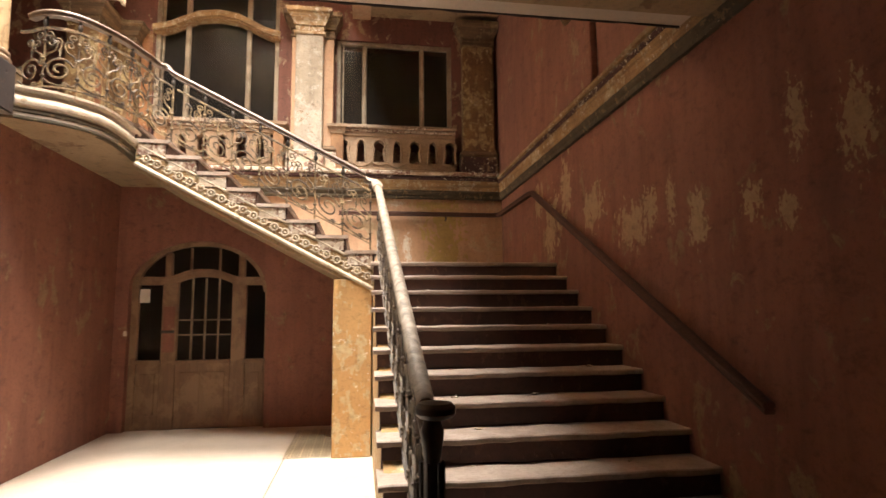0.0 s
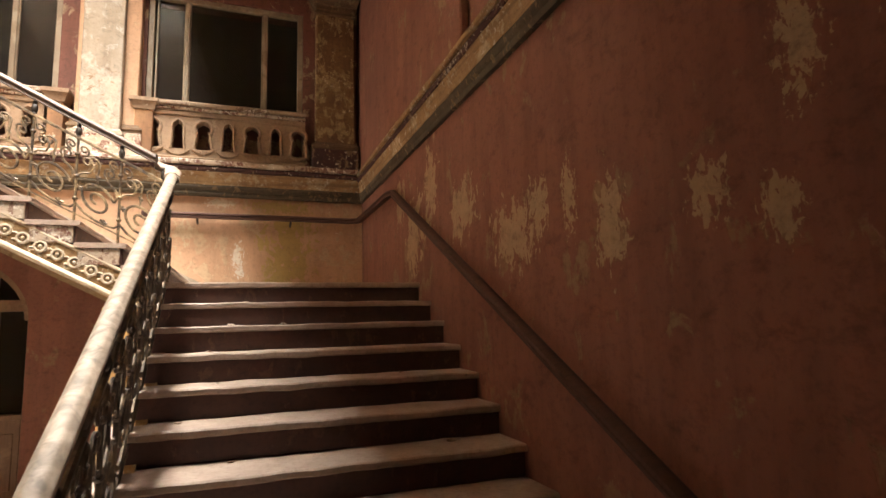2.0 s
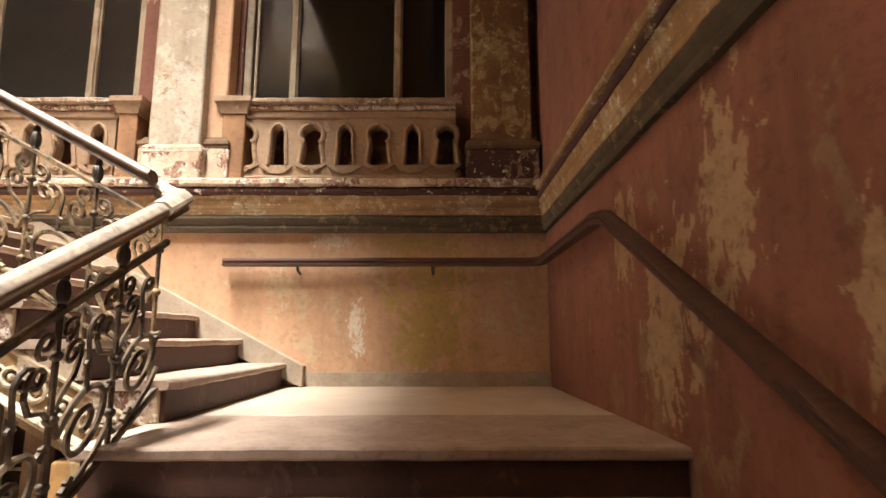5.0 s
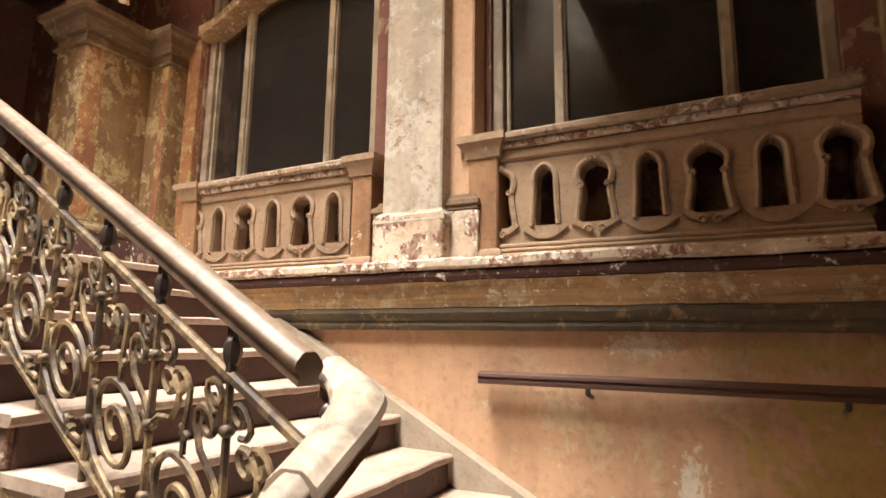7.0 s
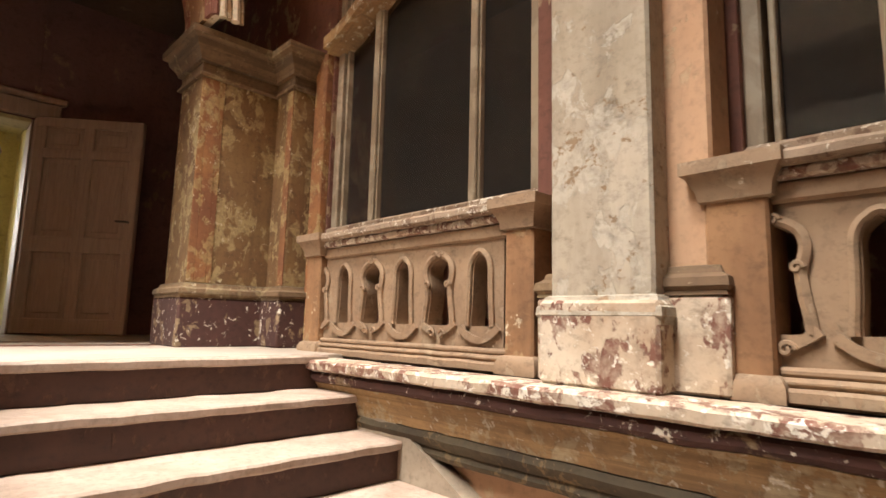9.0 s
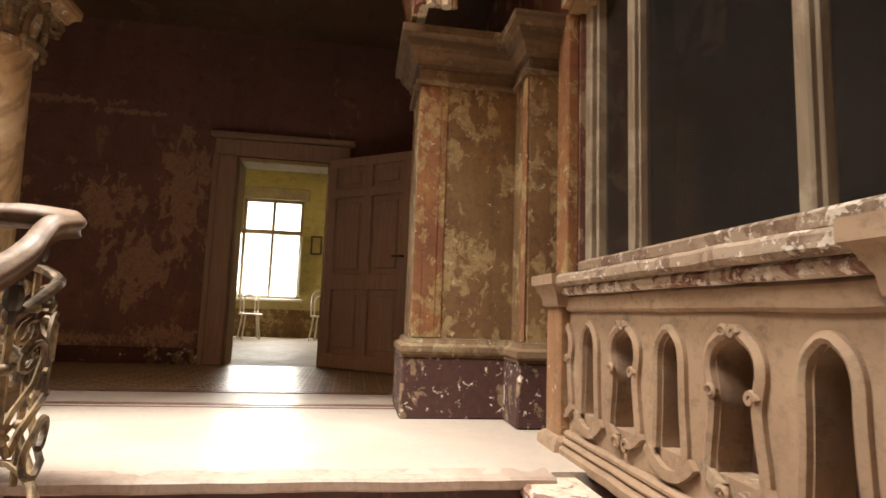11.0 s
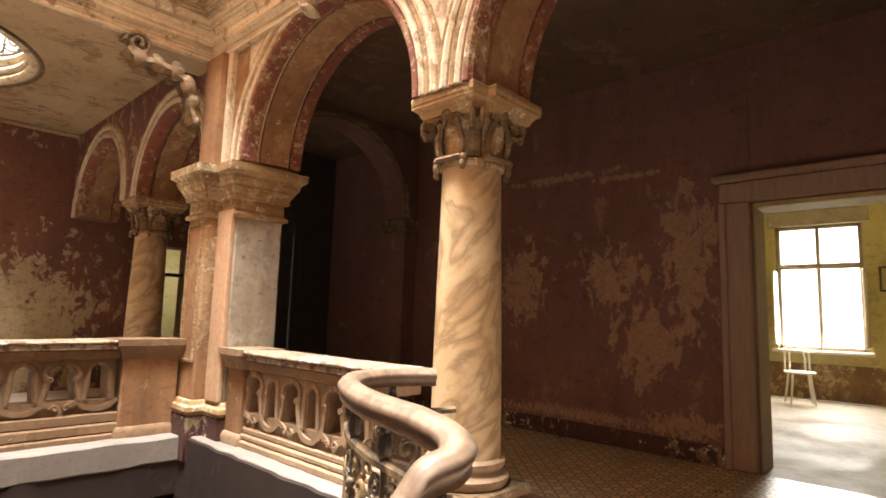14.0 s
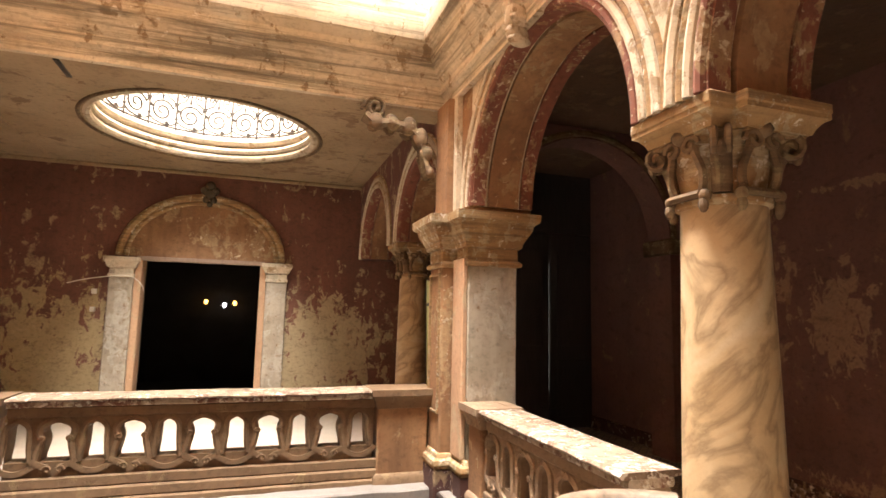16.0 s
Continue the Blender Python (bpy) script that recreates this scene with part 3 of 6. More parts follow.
part("string", prism([(0.40, zs(0.40, -0.03)), (xt, zs(xt, -0.03)), (xt, zs(xt, -0.30)), (0.40, zs(0.40, -0.30))][::-1], "y", YS + 0.003, YS + 0.1), TRIM, upper, "ochre stucco string")
for d, r in ((-0.05, 0.016), (-0.285, 0.026)):
    part("moulding", tube([(0.40, YS + 0.0, zs(0.40, d)), (xt, YS + 0.0, zs(xt, d))], r, n=8), PALE, upper, "pale roll moulding")
gr = Geo()
for i in range(22):
    x = 0.30 - i * 0.122
    c = (x, YS - 0.004, zs(x, -0.165))
    tube([(c[0] + 0.042 * math.cos(a), c[1], c[2] + 0.042 * math.sin(a)) for a in np.linspace(0, 2 * math.pi, 10)[:-1]], 0.011, gr, 5, True)
    blob(c[0], c[1], c[2], 0.016, 0.016, 0.016, gr, 6)
    sp = [(c[0] - 0.06 + 0.03 * math.cos(a), c[1], c[2] + 0.02 + 0.03 * math.sin(a)) for a in np.linspace(-2, 2, 6)]
    tube(sp, 0.008, gr, 4)
part("rosette_band", gr, PALE, upper, "carved band of rosettes and scrolls")
part("soffit", prism([(0.40, zs(0.40, -0.30)), (xt, zs(xt, -0.30)), (xt, zs(xt, -0.36)), (0.40, zs(0.40, -0.36))][::-1], "y", YS + 0.02, YB), CEIL, upper)
structure("wall_stair_pier", jag(box(-0.10, 0.355, YS + 0.004, YB, GF, zs(0.12, -0.30), 0.01), 0.003), PIERCOL, "ochre plaster pier below the stair")

# ---- setting: upper floor ----
CURVE = [(-2.40, 6.80), (-2.405, 6.70), (-2.43, 6.55), (-2.46, 6.42), (-2.50, 6.30), (-2.56, 6.17), (-2.64, 6.04), (-2.73, 5.935), (-2.83, 5.85), (-2.93, 5.785), (-3.03, 5.735), (-3.10, 5.68)]
edge = [(xt - 0.03, 8.56), (xt - 0.03, 6.84)] + CURVE + [(-3.12, 5.50), (-3.12, 3.55)]
outline = [(-6.15, 9.0), (-2.42, 9.0), (-2.42, 8.56)] + edge + [(-6.15, 3.55)]
structure("floor_upper", prism(outline[::-1], "z", ZU - 0.30, ZU), FLOORUP, "pale dusty stone floor of the upper landing", 20)
structure("floor_gallery", box(-6.15, XR, -1.0, 3.38, ZU - 0.24, ZU), FLOOR, "pale stone floor of the gallery")
drop = [-0.10, -0.08, -0.055, -0.03, -0.012] + [0.0] * 7
rim = [(p[0], p[1], ZU + 0.006 + d) for p, d in zip(CURVE, drop)][::-1]
LIP = [(-0.05, -0.195), (0.012, -0.195), (0.032, -0.18), (0.040, -0.15), (0.034, -0.12), (0.012, -0.095), (-0.012, -0.08), (-0.008, -0.055), (0.022, -0.035), (0.042, -0.026), (0.042, 0.0), (-0.05, 0.0)]
structure("trim_floor_edge", jag(sweep(LIP, rim), 0.004, 8), NOSING, "pale rounded nosing of the curved landing")
structure("trim_fascia_arcade", jag(bar("y", 3.41, 5.66, -3.12, -3.09, ZU - 0.30, ZU + 0.175, 0.01, 0.06), 0.008, 12), FASCIA, "chipped brown fascia below the arcade shelf, darkened for shade")
structure("trim_fascia_gallery", jag(bar("x", -3.09, XR - 0.002, 3.385, 3.415, ZU - 0.24, ZU + 0.175, 0.01, 0.06), 0.008, 15), FASCIA, "chipped brown fascia below the gallery shelf, darkened for shade")
UNDER = [(-0.05, -0.335), (-0.005, -0.335), (0.012, -0.32), (0.012, -0.30), (-0.004, -0.285), (-0.004, -0.265), (0.010, -0.25), (0.006, -0.215), (-0.02, -0.197), (-0.05, -0.197)]
structure("trim_floor_edge_lower", sweep(UNDER, rim), DARKTRIM, "dark stucco moulding below the floor edge")
structure("ceiling_below_gallery", box(-7, XR, -6, 3.10, ZU - 0.33, ZU - 0.305), CEIL, "stained ceiling below the gallery")
gc = prism([(-3.3, YB)] + [(xt - 0.02, YB), (xt - 0.02, 6.80)] + CURVE + [(-3.3, 5.62)], "z", ZU - 0.33, ZU - 0.302)
structure("ceiling_below_landing", gc, CEIL, "pale ochre underside of the curved landing")
structure("ceiling_hall_west", box(-7, -3.3, 3.53, 8.8, ZU - 0.33, ZU - 0.305), CEIL, "stained ceiling")
# inlaid bands and the mosaic of the corridor
structure("floor_mosaic", box(-6.13, -4.42, -0.95, 8.9, ZU, ZU + 0.004, 0.001), MOSAIC, "corridor floor of dark patterned mosaic")
for a, b in ((-4.42, -4.34), (-3.90, -3.84), (-3.78, -3.76)):
    structure("trim_floor_band", box(a, b, 3.6, 8.08, ZU, ZU + 0.004, 0.001), BAND, "dark red inlaid floor band")

# north wall of the upper floor with two windows
YW = 8.92
AX0, AX1, BX0, BX1, SILL = -0.20, 1.72, -3.03, -1.13, 4.64
g = Geo()
for a, b in ((-6.45, BX0), (BX1, AX0), (AX1, XR)):
    box(a, b, YW, YW + 0.4, 3.8, 14.0, 0.004, g)
box(AX0, AX1, YW + 0.10, YW + 0.4, 3.8, SILL, 0.004, g)
box(BX0, BX1, YW + 0.10, YW + 0.4, 3.8, SILL, 0.004, g)
box(AX0, AX1, YW, YW + 0.4, 6.12, 14.0, 0.004, g)
box(BX0, BX1, YW, YW + 0.4, 7.05, 14.0, 0.004, g)
structure("wall_north_upper", g, RED_WORN, "worn red and ochre wall round the tall inner windows")


def window(name, x0, x1, z0, z1, mullions, y, arch=False):
    w = thing(name, ((x0 + x1) / 2, y, z0), "tall inner window with weathered wooden mullions and dark panes", "window", kind="structure")
    fr = Geo()
    box(x0, x0 + 0.07, y - 0.05, y + 0.05, z0, z1, 0.008, fr)
    box(x0 + 0.09, x0 + 0.115, y - 0.03, y + 0.03, z0, z1, 0.006, fr)
    box(x1 - 0.07, x1, y - 0.05, y + 0.05, z0, z1, 0.008, fr)
    box(x0 + 0.07, x1 - 0.07, y - 0.05, y + 0.05, z1 - 0.07, z1, 0.008, fr)
    part("window_frame", fr, SASH, w)
    part("window_sill", jag(box(x0, x1, y - 0.09, y + 0.06, z0 - 0.01, z0 + 0.05, 0.012), 0.005), RAILTOP, w, "chipped pale sill")
    for m in mullions:
        gm = box(m - 0.028, m + 0.028, y - 0.045, y + 0.04, z0 + 0.05, z1 - 0.07, 0.008)
        box(m - 0.040, m + 0.040, y - 0.02, y + 0.02, z0 + 0.05, z1 - 0.07, 0.004, gm)
        part("mullion", gm, SASH, w)
    xs = [x0 + 0.10] + list(mullions) + [x1 - 0.06]
    for a, b in zip(xs[:-1], xs[1:]):
        p = part("pane", box(a, b, y + 0.012, y + 0.018, z0 + 0.04, z1 - 0.05, 0.001), GLASS, w, smooth=0)
        p.visible_shadow = False
    return w


window("window_1", AX0, AX1, SILL, 6.12, (0.255, 1.215), 9.0)
wb = window("window_2", BX0, BX1, SILL, 7.05, (-2.555, -1.613), 9.0)
mid = (BX0 + BX1) / 2
bow = [(BX0 - 0.02, 6.03), (BX0 + 0.10, 6.05), (BX0 + 0.25, 6.10), (BX0 + 0.45, 6.20), (BX0 + 0.65, 6.29), (mid, 6.33), (BX1 - 0.65, 6.29), (BX1 - 0.45, 6.20), (BX1 - 0.25, 6.10), (BX1 - 0.10, 6.05), (BX1 + 0.02, 6.03)]
g = Geo()
for (a, za), (b, zb) in zip(bow[:-1], bow[1:]):
    prism([(a, za), (b, zb), (b, zb + 0.15), (a, za + 0.15)], "y", 8.86, 9.05, g)
    prism([(a, za + 0.03), (b, zb + 0.03), (b, zb + 0.12), (a, za + 0.12)], "y", 8.82, 8.86, g)
part("transom", g, TRIM, wb, "curved stucco transom moulding")

# rooms behind the inner windows, their darkness painted as near-black walls
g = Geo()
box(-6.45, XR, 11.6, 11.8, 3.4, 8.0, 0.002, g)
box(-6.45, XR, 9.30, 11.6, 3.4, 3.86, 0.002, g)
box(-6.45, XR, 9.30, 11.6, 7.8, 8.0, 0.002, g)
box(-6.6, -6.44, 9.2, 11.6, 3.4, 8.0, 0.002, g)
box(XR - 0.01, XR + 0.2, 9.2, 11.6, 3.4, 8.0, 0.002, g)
structure("wall_back_room", g, VOID, "near-black walls that stand for the dark room behind the windows")

# far gallery wall with the arched doorway
FX, FR = -1.02, 0.80
g = Geo()
box(-6.15, -4.85, -1.35, -1.0, ZU, 14.0, 0.004, g)
box(-4.15, FX - FR, -1.35, -1.0, ZU, 14.0, 0.004, g)
box(-4.85, -4.15, -1.35, -1.0, 5.85, 14.0, 0.004, g)
box(FX + FR, XR, -1.35, -1.0, ZU, 14.0, 0.004, g)
box(FX - FR, FX + FR, -1.35, -1.0, 5.96, 14.0, 0.004, g)
structure("wall_south_upper", g, FLAKED, "worn red wall of the gallery with pale flaked plaster")
# The corridor's darkness is painted too, with the same near-black colour.
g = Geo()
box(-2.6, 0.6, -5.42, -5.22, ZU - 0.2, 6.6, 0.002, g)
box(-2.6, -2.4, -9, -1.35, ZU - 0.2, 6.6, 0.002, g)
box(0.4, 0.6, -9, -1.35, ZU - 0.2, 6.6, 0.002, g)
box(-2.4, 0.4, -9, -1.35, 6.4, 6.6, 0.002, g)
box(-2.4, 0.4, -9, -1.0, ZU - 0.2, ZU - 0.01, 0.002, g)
structure("wall_far_corridor", g, VOID, "near-black walls that stand for the dark corridor beyond the doorway")

# small yellow room at the end of the corridor
g = Geo()
box(-6.1, -2.62, -3.3, -3.1, ZU - 0.2, 6.6, 0.002, g)
box(-6.1, -5.9, -3.1, -1.35, ZU - 0.2, 6.6, 0.002, g)
box(-2.82, -2.62, -3.1, -1.35, ZU - 0.2, 6.6, 0.002, g)
box(-5.9, -2.82, -3.1, -1.35, 6.4, 6.6, 0.002, g)
box(-5.9, -2.82, -3.1, -1.0, ZU - 0.2, ZU - 0.003, 0.002, g)
structure("wall_end_room", g, YELLOW, "faded yellow walls of the small room at the corridor's end")
# Added lamp that brightens the end room; no window is built there.
area("end_room_fill_light", -5.85, -2.2, 5.3, 0.8, 1.4, 30, (1.0, 0.95, 0.86), (-3, -2.4, 5.0))

# west corridor wall with the door opening
XW = -6.15
g = Geo()
box(XW - 0.3, XW, -1.35, 6.55, ZU, ZC + 0.1, 0.004, g)
box(XW - 0.3, XW, 7.47, 9.0, ZU, ZC + 0.1, 0.004, g)
box(XW - 0.3, XW, 6.55, 7.47, 5.92, ZC + 0.1, 0.004, g)
structure("wall_west_upper", g, CORRIDOR, "dark red corridor wall with flaked pale patches")
structure("baseboard_corridor", box(XW, XW + 0.025, -0.9, 6.40, ZU + 0.004, ZU + 0.16), PLINTH, "dark skirting of the corridor")
structure("ceiling_corridor", box(XW - 0.6, -3.5, -1.3, 9.3, ZC, ZC + 0.25), DIM, "stained corridor ceiling, darkened in colour to look dim")

# cross arch of the corridor
g = Geo()
CX, CR, CZ = -4.95, 1.0, 6.16
half = arch_pts(CX, CZ, CR, 180, 0, 28, 0.98)
prism([(XW + 0.001, ZU + 0.004), (CX - CR, ZU + 0.004)] + half[:15] + [(CX, ZC - 0.002), (XW + 0.001, ZC - 0.002)], "y", 2.34, 2.70, g)
prism([(CX + CR, ZU + 0.004), (-3.745, ZU + 0.004), (-3.745, ZC - 0.002), (CX, ZC - 0.002)] + half[14:], "y", 2.34, 2.70, g)
structure("wall_corridor_arch", weld(g), CORRIDOR, "dull red cross arch of the corridor", 20)
pth = [(CX + (CR + 0.05) * math.cos(radians(180 - 6 * i)), 2.70, CZ + 0.98 * (CR + 0.05) * math.sin(radians(180 - 6 * i))) for i in range(31)]
structure("trim_corridor_arch", tube(pth, 0.035, n=8), CAPITAL, "dim moulded edge of the corridor arch")
structure("trim_corridor_impost", jag(box(XW + 0.002, CX - CR + 0.05, 2.30, 2.76, 5.98, 6.15, 0.02), 0.004), CAPITAL, "dim moulded impost of the corridor arch")

# room beyond the door
g = Geo()
WY0, WY1, WZ0, WZ1, XE = 5.50, 6.68, 4.58, 6.58, -11.8
box(XE - 0.3, XE, 3.0, WY0, ZU, 7.4, 0.002, g)
box(XE - 0.3, XE, WY1, 9.2, ZU, 7.4, 0.002, g)
box(XE - 0.3, XE, WY0, WY1, ZU, WZ0, 0.002, g)
box(XE - 0.3, XE, WY0, WY1, WZ1, 7.4, 0.002, g)
box(XE, XW - 0.3, 7.9, 8.1, ZU, 7.4, 0.002, g)
box(XE, XW - 0.3, 3.2, 3.4, ZU, 7.4, 0.002, g)
structure("wall_room", g, YELLOW, "faded yellow walls of the room beyond the door")
structure("floor_room", box(XE, XW, 3.2, 8.1, ZU - 0.2, ZU - 0.002, 0.001), GREY, "dusty floor of the room")
structure("ceiling_room", box(XE, XW - 0.3, 3.2, 8.1, 7.2, 7.4), YELLOW, "ceiling of the room")
structure("backdrop_day", box(XE - 1.6, XE - 1.55, 3.5, 8.7, 3.2, 8.2, 0.001), DAY, "bright overcast daylight outside the window")

# arcade between the landing and the corridor: wall above the arches
SPR = 6.10
def spandrel(y0, y1, c, r, x0, x1, top, mt, name, squash=1.0):
    gg = Geo()
    cut = [(y0, SPR), (c - r, SPR)] + [(c + r * math.cos(radians(180 - 7.5 * i)), SPR + squash * r * math.sin(radians(180 - 7.5 * i))) for i in range(1, 24)] + [(c + r, SPR), (y1, SPR)]
    n = len(cut)
    lower = [(x, p[0], p[1]) for x in (x0, x1) for p in cut]
    upper_edge = [(x, p[0], top) for x in (x0, x1) for p in cut]
    gg.add(lower + upper_edge, [(i, 2 * n + i, 2 * n + i + 1, i + 1) for i in range(n - 1)] + [(n + i, n + i + 1, 3 * n + i + 1, 3 * n + i) for i in range(n - 1)] + [(i, i + 1, n + i + 1, n + i) for i in range(n - 1)])
    return structure(name, gg, mt, "pale stucco wall above the arches", 20)


A1C, A1R = 4.71, 0.95
A2C, A2R = 7.05, 1.02
spandrel(3.74, 5.85, A1C, A1R, -3.74, XA, 7.4, PALE, "wall_arcade")
spandrel(5.85, 8.12, A2C, A2R, -3.74, XA, 7.4, PALE, "wall_arcade_stair")
spandrel(-1.0, 1.25, 0.12, 0.85, -3.74, XA, 7.4, RED_WORN, "wall_arcade_gallery")
spandrel(1.25, 3.15, 2.28, 0.76, -3.74, XA, 7.4, RED_WORN, "wall_arcade_gallery_2")
for c, r, sq in ((A1C, A1R, 1), (A2C, A2R, 1), (0.12, 0.85, 1), (2.28, 0.76, 1)):
    for dr, dx, w, mt in ((0.008, 0.035, 0.030, ARCHRED), (0.060, 0.055, 0.034, PALE), (0.105, 0.055, 0.026, TRIM), (0.150, 0.055, 0.040, PALE), (0.195, 0.03, 0.022, TRIM)):
        pth = [(XA + 0.0, c + (r + dr) * math.cos(radians(180 - 6 * i)), SPR + sq * (r + dr) * math.sin(radians(180 - 6 * i))) for i in range(31)]
        structure("trim_archivolt", tube(pth, w * 0.8, n=8), mt, "moulded archivolt")
    pth = [(-3.49, c + (r - 0.01) * math.cos(radians(180 - 6 * i)), SPR + sq * (r - 0.01) * math.sin(radians(180 - 6 * i))) for i in range(31)]
    structure("trim_soffit", sweep([(-0.12, -0.01), (0.12, -0.01), (0.12, 0.02), (-0.12, 0.02)], pth, upright=False), STAINED, "ochre soffit band of the arch")
    for xo in (-3.685, -3.295):
        pth = [(xo, p[1], p[2]) for p in pth]
        structure("trim_soffit_edge", jag(sweep([(-0.05, -0.014), (0.05, -0.014), (0.05, 0.016), (-0.05, 0.016)], pth, upright=False), 0.003), ARCHRED, "flaking red edge band of the arch soffit")

# wall above the corner pier, with a flaked strip and a sunk panel line
structure("wall_above_pier", box(-3.737, XA + 0.003, 3.155, 3.755, 6.052, 7.40, 0.004), STAINED, "orange stained plaster above the corner pier")
structure("trim_pier_strip", jag(bar("y", 3.20, 3.48, XA + 0.004, -3.14, 6.052, 7.02, 0.01, 0.07), 0.004, 3), STAINED, "orange flaked strip above the corner pier")
structure("trim_pier_edge", jag(bar("y", 3.49, 3.56, XA + 0.004, -3.19, 6.052, 7.02, 0.01, 0.07), 0.004, 9), PALE, "pale flaked strip above the corner pier")

# entablature round the void, upper storey and ceilings
ENT = [(0, 7.02), (0.05, 7.02), (0.05, 7.10), (0.09, 7.13), (0.09, 7.20), (0.13, 7.24), (0.15, 7.29), (0.22, 7.34), (0.24, 7.42), (0.31, 7.48), (0.33, 7.56), (0.33, 7.64), (0.26, 7.68), (0.26, 7.80), (0, 7.80)]
XV = 0.05
# The last stretch, on the north wall, is unseen and added for shade.
g = sweep([(p[0], p[1]) for p in ENT][::-1], [(XV + 2.0, YA, 0), (XA, YA, 0), (XA, 8.92, 0), (XV, 8.92, 0)])
structure("trim_entablature", jag(g, 0.004, 6), CORNICE, "deep soiled ochre cornice round the void")
structure("wall_beam_gallery", box(XA - 0.3, XR, YA - 0.35, YA - 0.001, 7.03, 7.80), CEIL, "plastered beam over the gallery front")
structure("wall_beam_stair", box(XV, XV + 0.3, YA, 8.92, 6.50, 14.0), OCHRE, "wall above the stair")
structure("ceiling_stair", box(XV + 0.3, XR, YA, 8.92, 6.56, 6.8), CEIL, "stained ceiling above the stair")
OX, OY, OR = -1.15, 1.0, 1.17
g = Geo()
K = 48
cir = [(OX + OR * math.cos(2 * math.pi * i / K), OY + OR * math.sin(2 * math.pi * i / K)) for i in range(K)]
def to_rect(p):
    dx, dy = p[0] - OX, p[1] - OY
    tx = ((XR if dx > 0 else XA) - OX) / dx if abs(dx) > 1e-6 else 1e9
    ty = ((YA - 0.35 if dy > 0 else -1.0) - OY) / dy if abs(dy) > 1e-6 else 1e9
    t = min(tx, ty)
    return (OX + dx * t, OY + dy * t)
rect = [to_rect(p) for p in cir]
for z, flip in ((ZC, 1), (ZC + 0.25, 0)):
    f = [(i, (i + 1) % K, K + (i + 1) % K, K + i) for i in range(K)]
    g.add([(*p, z) for p in cir] + [(*p, z) for p in rect], f if flip else [q[::-1] for q in f])
g.add([(*p, ZC) for p in cir] + [(*p, ZC + 0.25) for p in cir], [(i, K + i, K + (i + 1) % K, (i + 1) % K) for i in range(K)])
for cx, cy in ((XR, YA - 0.35), (XA, YA - 0.35), (XA, -1.0), (XR, -1.0)):
    near = sorted(rect, key=lambda p: (p[0] - cx) ** 2 + (p[1] - cy) ** 2)[:2]
    g.add([(*near[0], ZC), (*near[1], ZC), (cx, cy, ZC)], [(0, 1, 2), (2, 1, 0)])
structure("ceiling_gallery", g, CEIL, "stained plaster ceiling with a round opening", 20)
for r, z, w, mt in ((OR + 0.06, ZC - 0.002, 0.020, CAPITAL), (OR - 0.01, ZC + 0.03, 0.045, PALE), (OR - 0.03, ZC + 0.12, 0.04, PALE), (OR - 0.01, ZC + 0.24, 0.05, PALE)):
    pth = [(OX + r * math.cos(2 * math.pi * i / 64), OY + r * math.sin(2 * math.pi * i / 64), z) for i in range(64)]
    structure("trim_oculus", tube(pth, w, n=8, closed=True), mt, "moulded rim of the round ceiling opening")
structure("trim_ceiling_line", tube([(XA + 0.02, -0.98, ZC - 0.02), (XR, -0.98, ZC - 0.02)], 0.035, n=8), CEIL, "plaster cove")
for a in ((-2.95, -0.72, -2.95, 2.5), (0.9, -0.72, 0.9, 2.5)):
    structure("trim_ceiling_panel", tube([(a[0], a[1], ZC), (a[2], a[3], ZC)], 0.02, n=6), CEIL, "plaster moulding")

# Out of view; added to keep roof light off the window wall.
structure("shade_slab_north", box(XA - 0.3, XV, 7.7, 8.92, 7.3, 7.6, 0.004), PALE, "unseen slab added to shade the upper north wall")
# storey above: pale walls and the open roof light
g = Geo()
box(-3.9, -3.6, -1.0, 8.92, 7.45, 14.0, 0.002, g)
structure("wall_top_west", g, PALE, "pale wall of the top storey")
g = Geo()
box(-4, XR, -1.0, 3.3, 13.8, 14.0, 0.002, g)
box(XV, XR, 3.3, 9.3, 13.8, 14.0, 0.002, g)
box(-4, -3.25, 3.3, 9.3, 13.8, 14.0, 0.002, g)
structure("ceiling_top", g, PALE, "pale ceiling of the top storey")


# ---- pillars, columns and pilasters ----
def rect_path(x0, x1, y0, y1, z=0.0):
    return [(x0, y0, z), (x1, y0, z), (x1, y1, z), (x0, y1, z)]


def ring_mould(prof, x0, x1, y0, y1, g=None):
    """A moulding of (outward, height) led round a rectangle."""
    inner = [(-0.02, prof[-1][1]), (-0.02, prof[0][1])]
    return sweep(list(prof) + inner, rect_path(x0, x1, y0, y1), g, closed=True)


CAP = [(0.0, -0.40), (0.025, -0.395), (0.03, -0.375), (0.022, -0.36), (0.004, -0.352), (0.004, -0.26), (0.03, -0.25), (0.035, -0.215), (0.06, -0.17), (0.085, -0.13), (0.095, -0.085), (0.13, -0.06), (0.135, 0.0), (0.0, 0.0)]
BASE = [(0.0, 0.44), (0.02, 0.435), (0.03, 0.41), (0.055, 0.395), (0.06, 0.365), (0.045, 0.35), (0.05, 0.335), (0.0, 0.335)]


